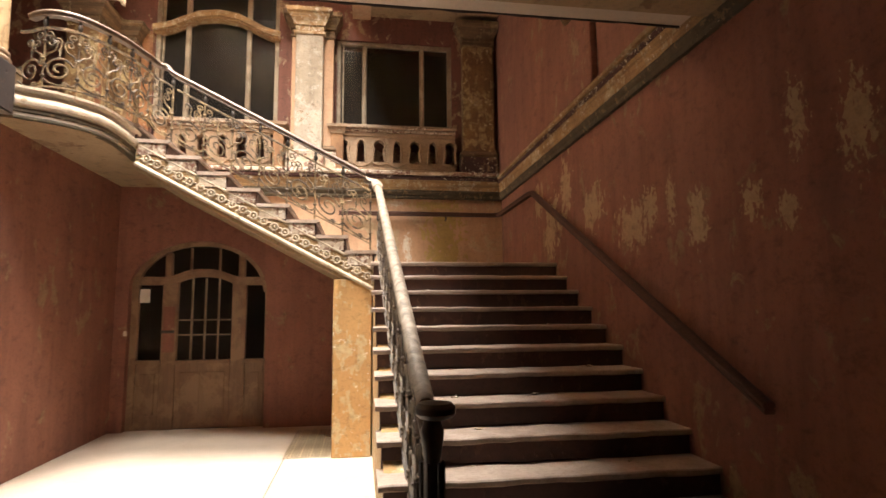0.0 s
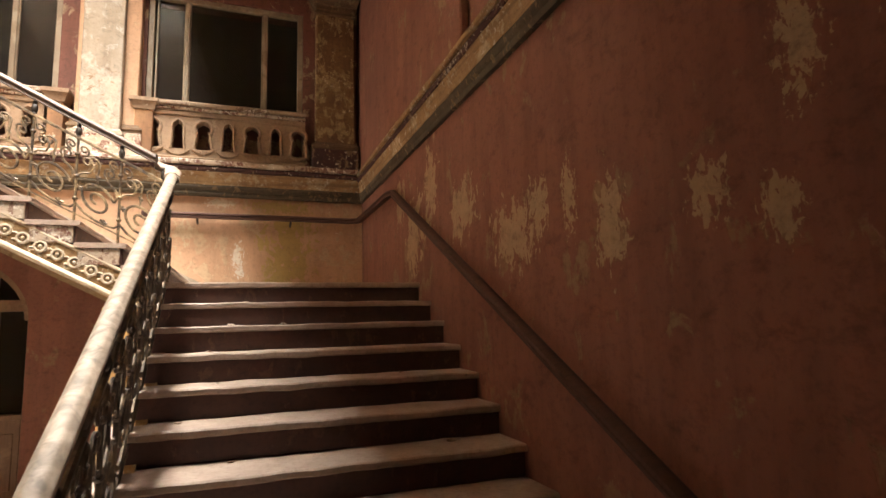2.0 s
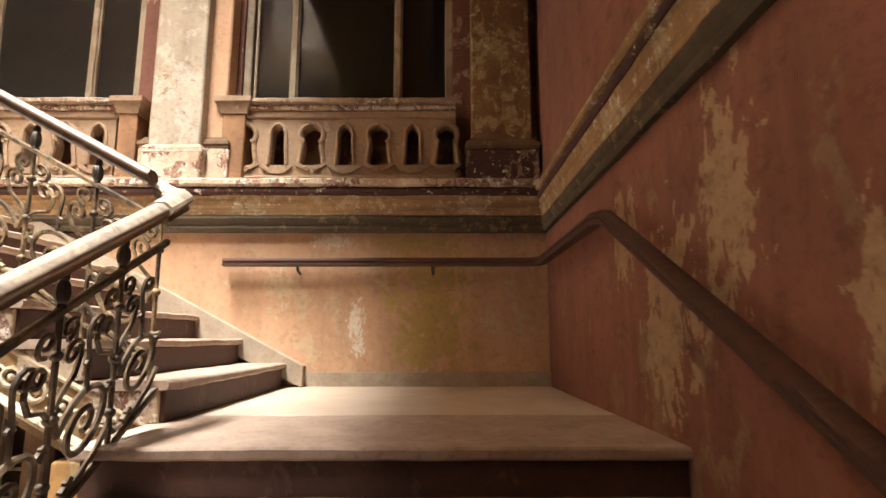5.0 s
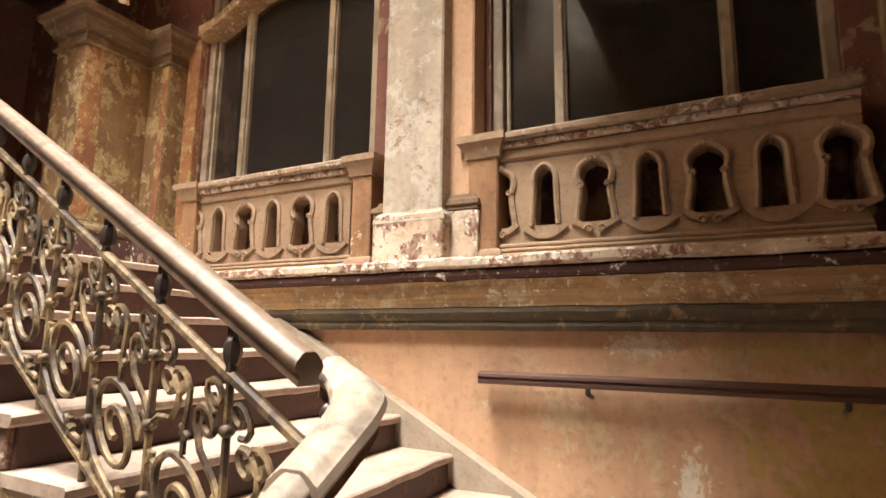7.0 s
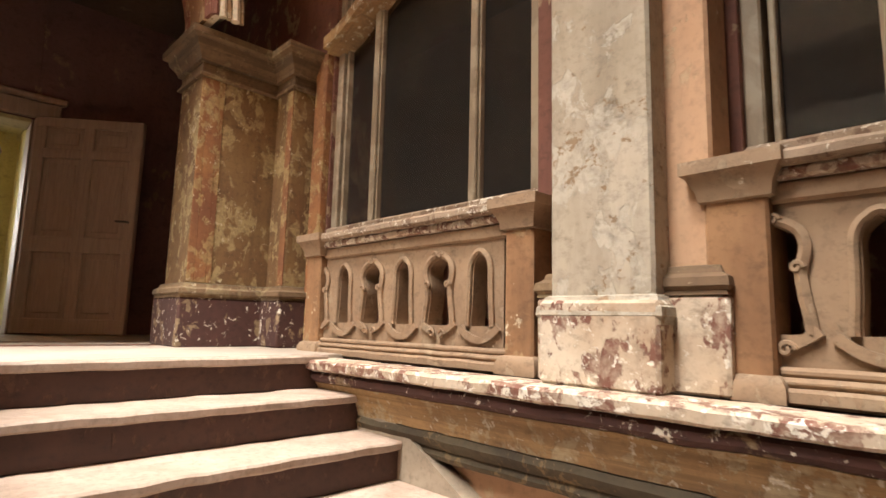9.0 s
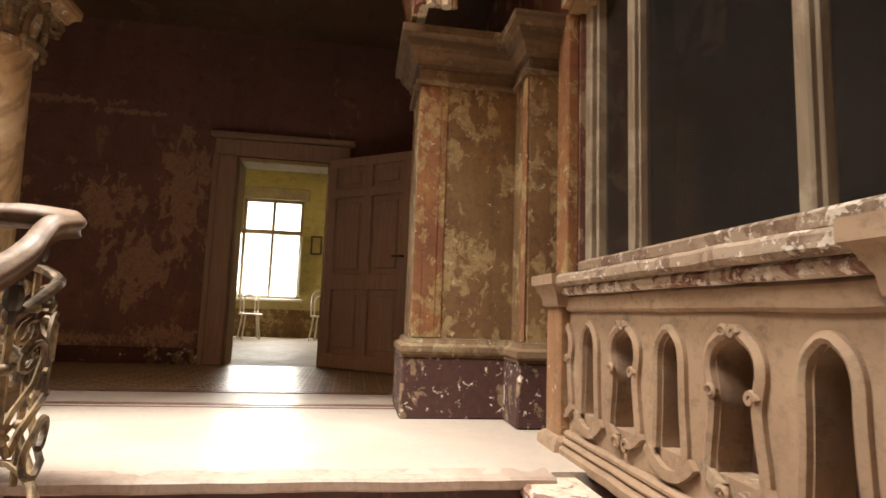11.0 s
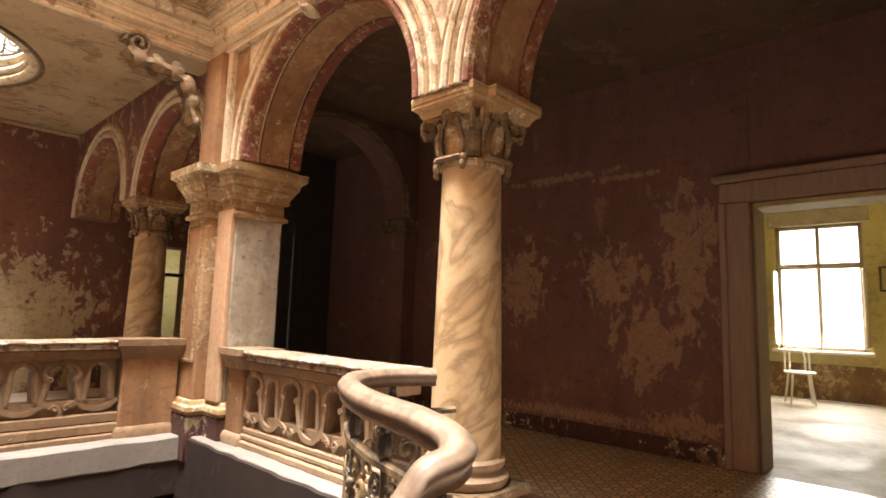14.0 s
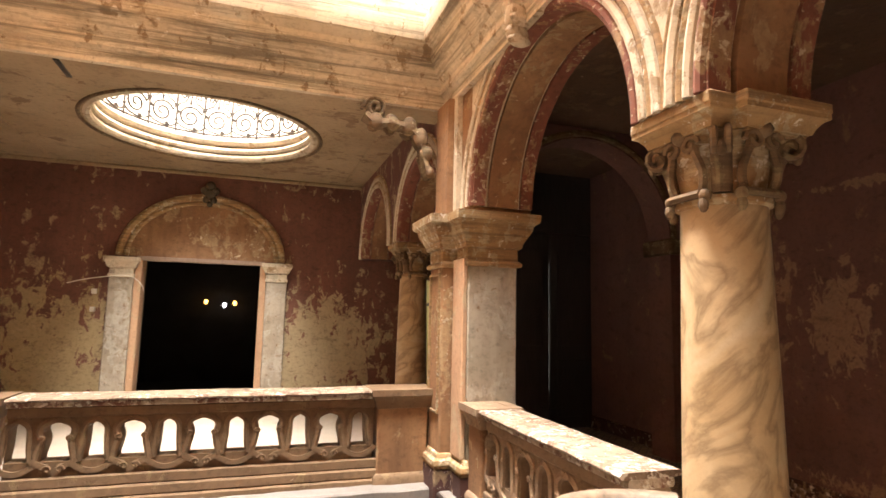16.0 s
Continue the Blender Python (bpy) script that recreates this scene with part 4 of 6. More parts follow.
def pier(name, at, shafts, z0, top, label, group="", base=1.0, cap=None, foot=None, reach=1.0, tall=1.0):
    """A compound pier: each shaft has plinth, base moulding, body and moulded capital."""
    cap, foot = cap or TRIM, foot or PLINTH
    t = thing(name, at, label, "pier", group)
    for x0, x1, y0, y1, mt in shafts:
        part("plinth", jag(box(x0 - 0.05, x1 + 0.05, y0 - 0.05, y1 + 0.05, z0, z0 + 0.335 * base, 0.012), 0.006), foot, t, "flaking plinth")
        part("base_moulding", ring_mould([(a, z0 + b * base) for a, b in BASE], x0, x1, y0, y1), cap, t)
        part("shaft", jag(box(x0, x1, y0, y1, z0 + 0.33 * base, top - 0.3, 0.012), 0.003), mt, t)
        part("capital", jag(ring_mould([(a * reach, top + b * tall) for a, b in CAP], x0, x1, y0, y1), 0.004), cap, t, "moulded ochre capital")
        part("capital_core", box(x0 + 0.001, x1 - 0.001, y0 + 0.001, y1 - 0.001, top - 0.31, top - 0.004), cap, t)
    return t


# end pier of the arcade and the window pilaster beside it
p2 = pier("arcade_end_pier", (-3.7, 8.5, ZU), [(-3.93, -3.50, 8.12, 8.915, OLIVE), (-3.49, -3.22, 8.70, 8.915, OLIVE)], ZU, 6.06,
          "stained red and olive pier with a maroon plinth", cap=CAPITAL, reach=0.95, tall=0.78)
g = Geo()
for y0, y1 in ((8.12, 8.17), (8.25, 8.29)):
    box(-3.50, -3.492, y0, y1, ZU + 0.442, 5.745, 0.003, g)
box(-3.50, -3.489, 8.17, 8.25, ZU + 0.442, 5.745, 0.003, g)
part("edge_strip", jag(g, 0.003), STRIP, p2, "red painted edge strip")
part("edge_strip", jag(box(-3.30, -3.22, 8.692, 8.70, ZU + 0.442, 5.745, 0.003), 0.003), STRIP, p2, "red painted edge strip")
part("edge_strip", jag(box(-3.20, -3.04, 8.86, 8.918, 3.81, 6.05, 0.006), 0.003), STRIP, p2, "red painted edge strip")

pa = pier("window_pilaster", (-0.6, 8.7, 3.8), [(-0.90, -0.24, 8.72, 8.915, OCHRE)], 3.803, 6.42, "cream marbled pilaster between the two windows", cap=CAPITAL, foot=WHITEEDGE)
part("shaft", jag(box(-0.83, -0.40, 8.60, 8.73, 4.10, 6.1, 0.012), 0.003), CREAM, pa, "cream marbled shaft with grey stains")
part("plinth", jag(box(-0.86, -0.37, 8.56, 8.73, 3.803, 4.12, 0.012), 0.006), WHITEEDGE, pa, "flaking pale plinth")
part("base_moulding", ring_mould([(a * 0.7, 3.70 + b) for a, b in BASE], -0.83, -0.40, 8.60, 8.72), CREAM, pa)
part("capital", ring_mould([(a, 6.42 + b) for a, b in CAP], -0.83, -0.40, 8.60, 8.72), TRIM, pa, "moulded ochre capital")
part("capital_core", box(-0.83, -0.40, 8.60, 8.72, 6.1, 6.41), TRIM, pa)
structure("trim_east_pilaster", jag(box(XR - 0.07, XR - 0.001, 4.86, 5.46, 3.804, 6.559, 0.012), 0.003), RED, "plain red pilaster on the east wall above the dado")
pier("corner_pilaster", (2.1, 8.8, 3.8), [(1.88, 2.40, 8.74, 8.915, OLIVE)], 3.803, 6.46, "dark stained pilaster in the corner of the stair", cap=CAPITAL)

p1 = pier("corner_pier", (-3.4, 3.4, ZU), [(-3.64, -3.24, 3.12, 3.72, CREAM), (-3.235, -3.12, 3.17, 3.48, STAINED)], ZU, 6.05,
          "stained pale corner pier with moulded capital")
part("panel_frame", sweep([(-0.012, -0.012), (0.012, -0.012), (0.012, 0.012), (-0.012, 0.012)], [(-3.12, 3.21, 4.55), (-3.12, 3.21, 5.6), (-3.12, 3.44, 5.6), (-3.12, 3.44, 4.55)], closed=True, upright=False), TRIM, p1)
part("edge_strip", jag(box(-3.24, -3.20, 3.50, 3.72, 4.26, 5.71, 0.008), 0.003), OCHRE, p1, "orange painted edge strip")


def column(name, x, y, label, k=0.78):
    def hz(z):
        return 6.105 - (6.125 - z) * 0.74

    def press(g):
        g.v = [(x + k * (p[0] - x), y + k * (p[1] - y), hz(p[2]) if p[2] > 5.5 else p[2]) for p in g.v]
        return g

    c = thing(name, (x, y, ZU), label, "column")
    part("pedestal", press(jag(box(x - 0.30, x + 0.30, y - 0.30, y + 0.30, ZU, ZU + 0.24, 0.012), 0.004)), CAPITAL, c, "stone pedestal")
    gb = ring_mould([(0, ZU + 0.24), (0.03, ZU + 0.25), (0.02, ZU + 0.29), (0.0, ZU + 0.30)], x - 0.28, x + 0.28, y - 0.28, y + 0.28)
    box(x - 0.28, x + 0.28, y - 0.28, y + 0.28, ZU + 0.24, ZU + 0.30, 0.01, gb)
    part("pedestal_top", press(gb), CAPITAL, c)
    part("base", press(lathe([(0.27, ZU + 0.30), (0.285, ZU + 0.32), (0.285, ZU + 0.345), (0.255, ZU + 0.365), (0.245, ZU + 0.385), (0.262, ZU + 0.40), (0.262, ZU + 0.42), (0.238, ZU + 0.435)], x, y, 28)), SALMON, c)
    z0, z1 = ZU + 0.43, 5.62
    part("shaft", press(lathe([(0.232 - 0.030 * (q / 10) ** 1.7, z0 + (z1 - z0) * q / 10) for q in range(11)], x, y, 36)), MARBLE, c, "yellow marble shaft with dark veins")
    part("necking", press(lathe([(0.205, 5.60), (0.226, 5.61), (0.232, 5.63), (0.226, 5.65), (0.205, 5.66), (0.20, 5.70), (0.215, 5.80), (0.245, 5.90), (0.27, 5.96), (0.20, 5.98)], x, y, 28)), TRIM, c)
    ab = Geo()
    for hx2, hy2, low in ((0.265, 0.222, 6.055), (0.208, 0.27, 6.058)):
        dx = 0.265 - hx2
        box(x - hx2 - dx, x + hx2 - dx, y - hy2, y + hy2, low, 6.102, 0.006, ab)
        sweep([(0, 5.985), (0.02, 5.988), (0.026, 6.005), (0.045, 6.03), (0.065, 6.04), (0.065, low), (-0.05, low), (-0.05, 5.985)], rect_path(x - hx2 - dx + 0.07, x + hx2 - dx - 0.07, y - hy2 + 0.07, y + hy2 - 0.07), ab, closed=True)
        box(x - hx2 - dx + 0.06, x + hx2 - dx - 0.06, y - hy2 + 0.06, y + hy2 - 0.06, 5.975, 6.05, 0.006, ab)
    part("abacus", jag(ab, 0.003), TRIM, c, "stained moulded abacus")
    for kk in range(4):
        a0 = math.pi / 4 + kk * math.pi / 2
        d = Vector((math.cos(a0), math.sin(a0), 0))
        s = Vector((-d.y, d.x, 0))
        gv = Geo()
        for off in (-0.03, 0.03):
            pts = []
            for i in range(16):
                th = i * 0.55
                r = 0.07 * (1 - i / 19)
                pts.append(Vector((x, y, 5.90)) + d * (0.30 + r * math.sin(th) * 0.9) + s * off + Vector((0, 0, r * math.cos(th))))
            tube(pts, 0.017, gv, 6)
        pts = [Vector((x, y, 5.66)) + d * (0.20 + 0.10 * (i / 7) ** 2) + Vector((0, 0, 0.30 * i / 7)) for i in range(8)]
        sweep([(-0.05, -0.02), (0.05, -0.02), (0.04, 0.025), (0, 0.04), (-0.04, 0.025)], pts, gv, upright=False)
        blob(x + 0.33 * d.x, y + 0.33 * d.y, 5.86, 0.025, 0.025, 0.045, gv)
        part("volute", press(gv), CAPITAL, c, "leafy corner volute")
        a1 = kk * math.pi / 2
        d = Vector((math.cos(a1), math.sin(a1), 0))
        s = Vector((-d.y, d.x, 0))
        gf = Geo()
        for sg in (-1, 1):
            pts = []
            for i in range(14):
                th = i * 0.5
                r = 0.055 * (1 - i / 17)
                pts.append(Vector((x, y, 5.91)) + d * 0.255 + s * sg * (0.06 + r * math.cos(th)) + Vector((0, 0, r * math.sin(th))))
            tube(pts, 0.016, gf, 6)
            pts = [Vector((x, y, 5.68)) + d * (0.215 + 0.03 * i / 5) + s * sg * (0.09 + 0.02 * math.sin(i)) + Vector((0, 0, 0.24 * i / 5)) for i in range(6)]
            tube(pts, 0.022, gf, 6)
            c0 = Vector((x, y, 5.645)) + d * 0.225 + s * sg * 0.115
            blob(c0.x, c0.y, c0.z, 0.030, 0.030, 0.034, gf)
            blob(c0.x + 0.01 * d.x, c0.y, c0.z - 0.05, 0.024, 0.024, 0.040, gf)
        tube([Vector((x, y, 5.655)) + d * 0.235 + s * q for q in (-0.1, -0.04, 0.04, 0.1)], 0.022, gf, 6)
        blob(x + 0.25 * d.x, y + 0.25 * d.y, 5.97, 0.05, 0.05, 0.045, gf)
        part("leaf_scroll", press(gf), CAPITAL, c, "carved scrolls with a drooping leaf")
    return c


column("marble_column", -3.50, 5.85, "veined yellow marble column with a carved scroll capital")
column("marble_column", -3.50, 1.25, "dim marble column in the far arcade")


# ---- stucco balustrades with pierced panels ----
SHAPES = {"wide": [(0.0, 0.084), (0.12, 0.082), (0.32, 0.070), (0.52, 0.061), (0.64, 0.066), (0.78, 0.080), (0.88, 0.073), (0.95, 0.052), (1.0, 0.0)],
          "slim": [(0.0, 0.060), (0.08, 0.061), (0.30, 0.054), (0.60, 0.050), (0.80, 0.050), (0.90, 0.042), (0.96, 0.027), (1.0, 0.0)]}


def outline_of(kind, z0, z1):
    """Half widths of a hole from its foot to its crown, eased between the stations of its shape."""
    us, ws = zip(*SHAPES[kind])
    out = []
    for k in range(29):
        u = k / 28 if k < 22 else 21 / 28 + 0.25 * math.sin((k - 21) / 7 * math.pi / 2)
        w = sum(np.interp(min(1.0, max(0.0, u + d)), us, ws) for d in (-0.03, 0.0, 0.03)) / 3
        out.append((max(float(w) if k < 28 else 0.002, 0.002), z0 + (z1 - z0) * u))
    return out


def pierced_panel(place, s0, s1, centre, kind, z0, z1, h0, h1, d0, d1, g):
    """One cell of the panel, from s0 to s1, with its hole; place(s, d, z) gives the point."""
    o = outline_of(kind, h0, h1)
    for sg, edge_s in ((-1, s0), (1, s1)):
        inner = [(centre + sg * w, z) for w, z in o]
        for (a, za), (b, zb) in zip(inner[:-1], inner[1:]):
            for d in (d0, d1):
                g.add([place(edge_s, d, za), place(a, d, za), place(b, d, zb), place(edge_s, d, zb)], [(0, 1, 2, 3)])
            g.add([place(a, d0, za), place(a, d1, za), place(b, d1, zb), place(b, d0, zb)], [(0, 1, 2, 3)])
        for d in (d0, d1):
            g.add([place(edge_s, d, z0), place(centre, d, z0), place(centre, d, h0), place(edge_s, d, h0)], [(0, 1, 2, 3)])
            g.add([place(edge_s, d, h1), place(centre, d, h1), place(centre, d, z1), place(edge_s, d, z1)], [(0, 1, 2, 3)])
    g.add([place(centre - o[0][0], d0, h0), place(centre + o[0][0], d0, h0), place(centre + o[0][0], d1, h0), place(centre - o[0][0], d1, h0)], [(0, 1, 2, 3)])


def hole_frame(place, centre, kind, h0, h1, d0, out, g):
    """The raised band round a hole, with curled feet."""
    o = outline_of(kind, h0, h1)
    w = 0.034 if kind == "slim" else 0.040
    line = [(centre - a, z) for a, z in o] + [(centre + a, z) for a, z in o[::-1]]
    cz = (h0 + h1) / 2
    prev = None
    for i, (s, z) in enumerate(line):
        a = line[max(0, i - 1)]
        b = line[min(len(line) - 1, i + 1)]
        t = Vector((b[0] - a[0], b[1] - a[1]))
        t = t.normalized() if t.length > 1e-6 else Vector((0, 1))
        nrm = Vector((-t.y, t.x))
        q = [place(s + 0.004 * nrm.x, d0, z + 0.004 * nrm.y), place(s + 0.006 * nrm.x, d0 + out * 0.016, z + 0.006 * nrm.y),
             place(s + 0.5 * w * nrm.x, d0 + out * 0.024, z + 0.5 * w * nrm.y), place(s + w * nrm.x, d0 + out * 0.014, z + w * nrm.y), place(s + w * nrm.x, d0, z + w * nrm.y)]
        if prev:
            g.add(prev + q, [(j, j + 1, 6 + j, 5 + j) for j in range(4)])
        prev = q
    flat = [(-0.008, -0.017), (0.010, -0.017), (0.010, 0.017), (-0.008, 0.017)]
    if kind == "slim":
        foot = [place(centre + 0.125 * c, d0 + out * 0.012, h0 - 0.004 - 0.062 * (1 - c * c)) for c in np.linspace(-1, 1, 15)]
        sweep(flat, foot, g, upright=False)
    else:
        for sg in (-1, 1):
            foot = [place(centre + sg * (0.125 - 0.09 * c), d0 + out * 0.012, h0 + 0.015 - 0.045 * math.sin(c * math.pi / 2)) for c in np.linspace(0, 1, 9)]
            sweep(flat, foot, g, upright=False)
    if kind == "wide":
        for sg in (-1, 1):
            for zc, r, off in ((h0 - 0.045, 0.027, 0.034), (h0 + 0.60 * (h1 - h0), 0.020, 0.075), (h1 + 0.018, 0.018, 0.018)):
                pts = [place(centre + sg * (off + r * (1 - i / 14) * math.cos(0.6 * i)), d0 + out * 0.020, zc + r * (1 - i / 14) * math.sin(0.6 * i)) for i in range(13)]
                tube(pts, 0.009, g, 5)


def balustrade(name, place, s0, s1, holes, z0, ztop, out, depth, label, pedestals, half=0.14525, body=None, foot=None, levels=None):
    """holes: (centre, kind); out: which way the front looks (-1 or 1) along d."""
    at = place((s0 + s1) / 2, 0, z0)
    t = thing(name, at, label, "balustrade")
    lo, hi = z0 + 0.11, ztop - 0.16
    h0, h1 = lo + 0.10, hi - 0.07
    if levels:
        lo, h0, h1, hi = levels
    body, foot = body or SALMON, foot or STAINED
    d0, d1 = (0.0, -out * depth)

    def slab(a, b, e0, e1, za, zb, c, g):
        p, q = place(a, min(e0, e1), za), place(b, max(e0, e1), zb)
        along = "x" if abs(q[0] - p[0]) > abs(q[1] - p[1]) else "y"
        i = 0 if along == "x" else 1
        return bar(along, p[i], q[i], p[1 - i], q[1 - i], za, zb, c, 0.06)

    f = out
    part("base", jag(slab(s0, s1, f * 0.06, -f * (depth + 0.06), z0, z0 + 0.05, 0.01, Geo()), 0.004), body, t)
    mid_z = z0 + 0.05 + 0.5 * (lo - z0 - 0.05)
    part("base_moulding", jag(slab(s0, s1, f * 0.042, -f * (depth + 0.03), z0 + 0.05, mid_z, 0.012, Geo()), 0.003), body, t)
    part("base_fillet", jag(slab(s0, s1, f * 0.026, -f * (depth + 0.02), mid_z, lo, 0.01, Geo()), 0.003), body, t)
    part("rail_bed", jag(slab(s0, s1, f * 0.02, -f * (depth + 0.02), hi, hi + 0.07, 0.01, Geo()), 0.003), body, t)
    part("rail_fillet", jag(slab(s0, s1, f * 0.05, -f * (depth + 0.04), hi + 0.07, hi + 0.11, 0.01, Geo()), 0.003), WHITEEDGE, t)
    part("rail", jag(slab(s0, s1, f * 0.09, -f * (depth + 0.08), hi + 0.11, ztop, 0.012, Geo()), 0.006), RAILTOP, t, "chipped top rail")
    for c, kind in holes:
        a, b = max(s0, c - half), min(s1, c + half)
        g = Geo()
        pierced_panel(place, a, b, c, kind, lo, hi, h0, h1, d0, d1, g)
        panel = part("pierced_panel", weld(g), body, t, smooth=30)
        gf = Geo()
        hole_frame(place, c, kind, h0, h1, 0.0, out, gf)
        part("strapwork", weld(gf), body, panel, "raised strapwork round the opening")
    for a, b in pedestals:
        gp = Geo()
        p, q = place(a, f * 0.05, z0), place(b, -f * (depth + 0.04), ztop)
        x0, x1, y0, y1 = min(p[0], q[0]), max(p[0], q[0]), min(p[1], q[1]), max(p[1], q[1])
        box(x0, x1, y0, y1, z0, ztop - 0.1, 0.01, gp)
        part("pedestal", jag(gp, 0.003), foot, t, "stained end pedestal")
        part("pedestal_foot", jag(ring_mould([(0, z0), (0.03, z0 + 0.002), (0.03, z0 + 0.05), (0.015, z0 + 0.075), (0, z0 + 0.085)], x0, x1, y0, y1), 0.004), body, t)
        gm = ring_mould([(0, ztop - 0.14), (0.015, ztop - 0.135), (0.02, ztop - 0.10), (0.045, ztop - 0.05), (0.06, ztop - 0.04), (0.06, ztop + 0.006), (0, ztop + 0.006)], x0, x1, y0, y1)
        part("pedestal_cap", jag(gm, 0.004), body, t)
        part("pedestal_top", box(x0, x1, y0, y1, ztop - 0.1, ztop + 0.005, 0.004), body, t)
    return t


def on_north(s, d, z):
    return (s, 8.76 + d, z)


alt = ("wide", "slim")
balustrade("window_balustrade", on_north, -0.08, 1.74, [(-0.085 + 0.2905 * i, alt[i % 2]) for i in range(7)], 3.803, 4.59, -1, 0.10,
           "salmon stucco balustrade with keyhole openings below the window", [(-0.27, -0.07)])
balustrade("window_balustrade", on_north, -2.74, -1.16, [(-2.80 + 0.2905 * i, alt[i % 2]) for i in range(6)], 3.803, 4.59, -1, 0.10,
           "salmon stucco balustrade with keyhole openings below the arched window", [(-2.91, -2.74), (-1.16, -1.0)])


def on_arcade(s, d, z):
    return (-3.30 + d, s, z)


def on_gallery(s, d, z):
    return (s, 3.20 + d, z)


structure("trim_shelf_arcade", jag(bar("y", 3.44, 5.60, -3.6, -3.105, ZU, ZU + 0.178, 0.012, 0.05), 0.010, 6), DUST, "dusty stone shelf outside the balustrade")
structure("trim_shelf_gallery", jag(bar("x", -3.2, XR - 0.002, 3.0, 3.425, ZU, ZU + 0.181, 0.012, 0.05), 0.010, 7), DUST, "dusty stone shelf outside the balustrade")
balustrade("arcade_balustrade", on_arcade, 3.98, 5.56, [(4.085 + 0.233 * i, alt[i % 2]) for i in range(6)], ZU + 0.172, 4.66, 1, 0.14,
           "pale stucco balustrade between pier and column", [(3.76, 3.98)], 0.1165, levels=(4.13, 4.225, 4.48, 4.52))
GALZ = (4.19, 4.285, 4.53, 4.565)
balustrade("gallery_balustrade", on_gallery, -2.70, -0.30, [(-2.565 + 0.2205 * i, alt[(i + 1) % 2]) for i in range(11)], ZU + 0.172, 4.70, 1, 0.14,
           "brown stained stucco balustrade of the gallery with keyhole openings", [(-3.10, -2.70), (-0.23, 0.2)], 0.11025, GALBAL, STAINED, GALZ)
balustrade("gallery_balustrade", on_gallery, 0.2, 2.4, [(0.33 + 0.2205 * i, alt[i % 2]) for i in range(9)], ZU + 0.172, 4.70, 1, 0.14,
           "brown stucco balustrade of the gallery beside the stair", [], 0.11025, GALBAL, STAINED, GALZ)


# ---- wrought iron stair railing ----
class Field:
    """A strip between a lower and an upper line; at(s, h): s metres along, h from 0 below to 1 above."""

    def __init__(self, low, high):
        self.low, self.high = [Vector(p) for p in low], [Vector(p) for p in high]
        self.s = [0.0]
        for a, b in zip(self.low[:-1], self.low[1:]):
            self.s.append(self.s[-1] + (b.xy - a.xy).length)

    def at(self, s, h):
        s = min(max(s, 0.0), self.s[-1])
        for i in range(len(self.s) - 1):
            if s <= self.s[i + 1] + 1e-9:
                u = (s - self.s[i]) / max(1e-9, self.s[i + 1] - self.s[i])
                a, b = self.low[i].lerp(self.low[i + 1], u), self.high[i].lerp(self.high[i + 1], u)
                return a.lerp(b, h)
        return self.low[-1].lerp(self.high[-1], h)


def spiral(c, r0, r1, a0, turns, n=16):
    return [(c[0] + (r0 + (r1 - r0) * i / n) * math.cos(a0 + turns * 2 * math.pi * i / n), c[1] + (r0 + (r1 - r0) * i / n) * math.sin(a0 + turns * 2 * math.pi * i / n)) for i in range(n + 1)]


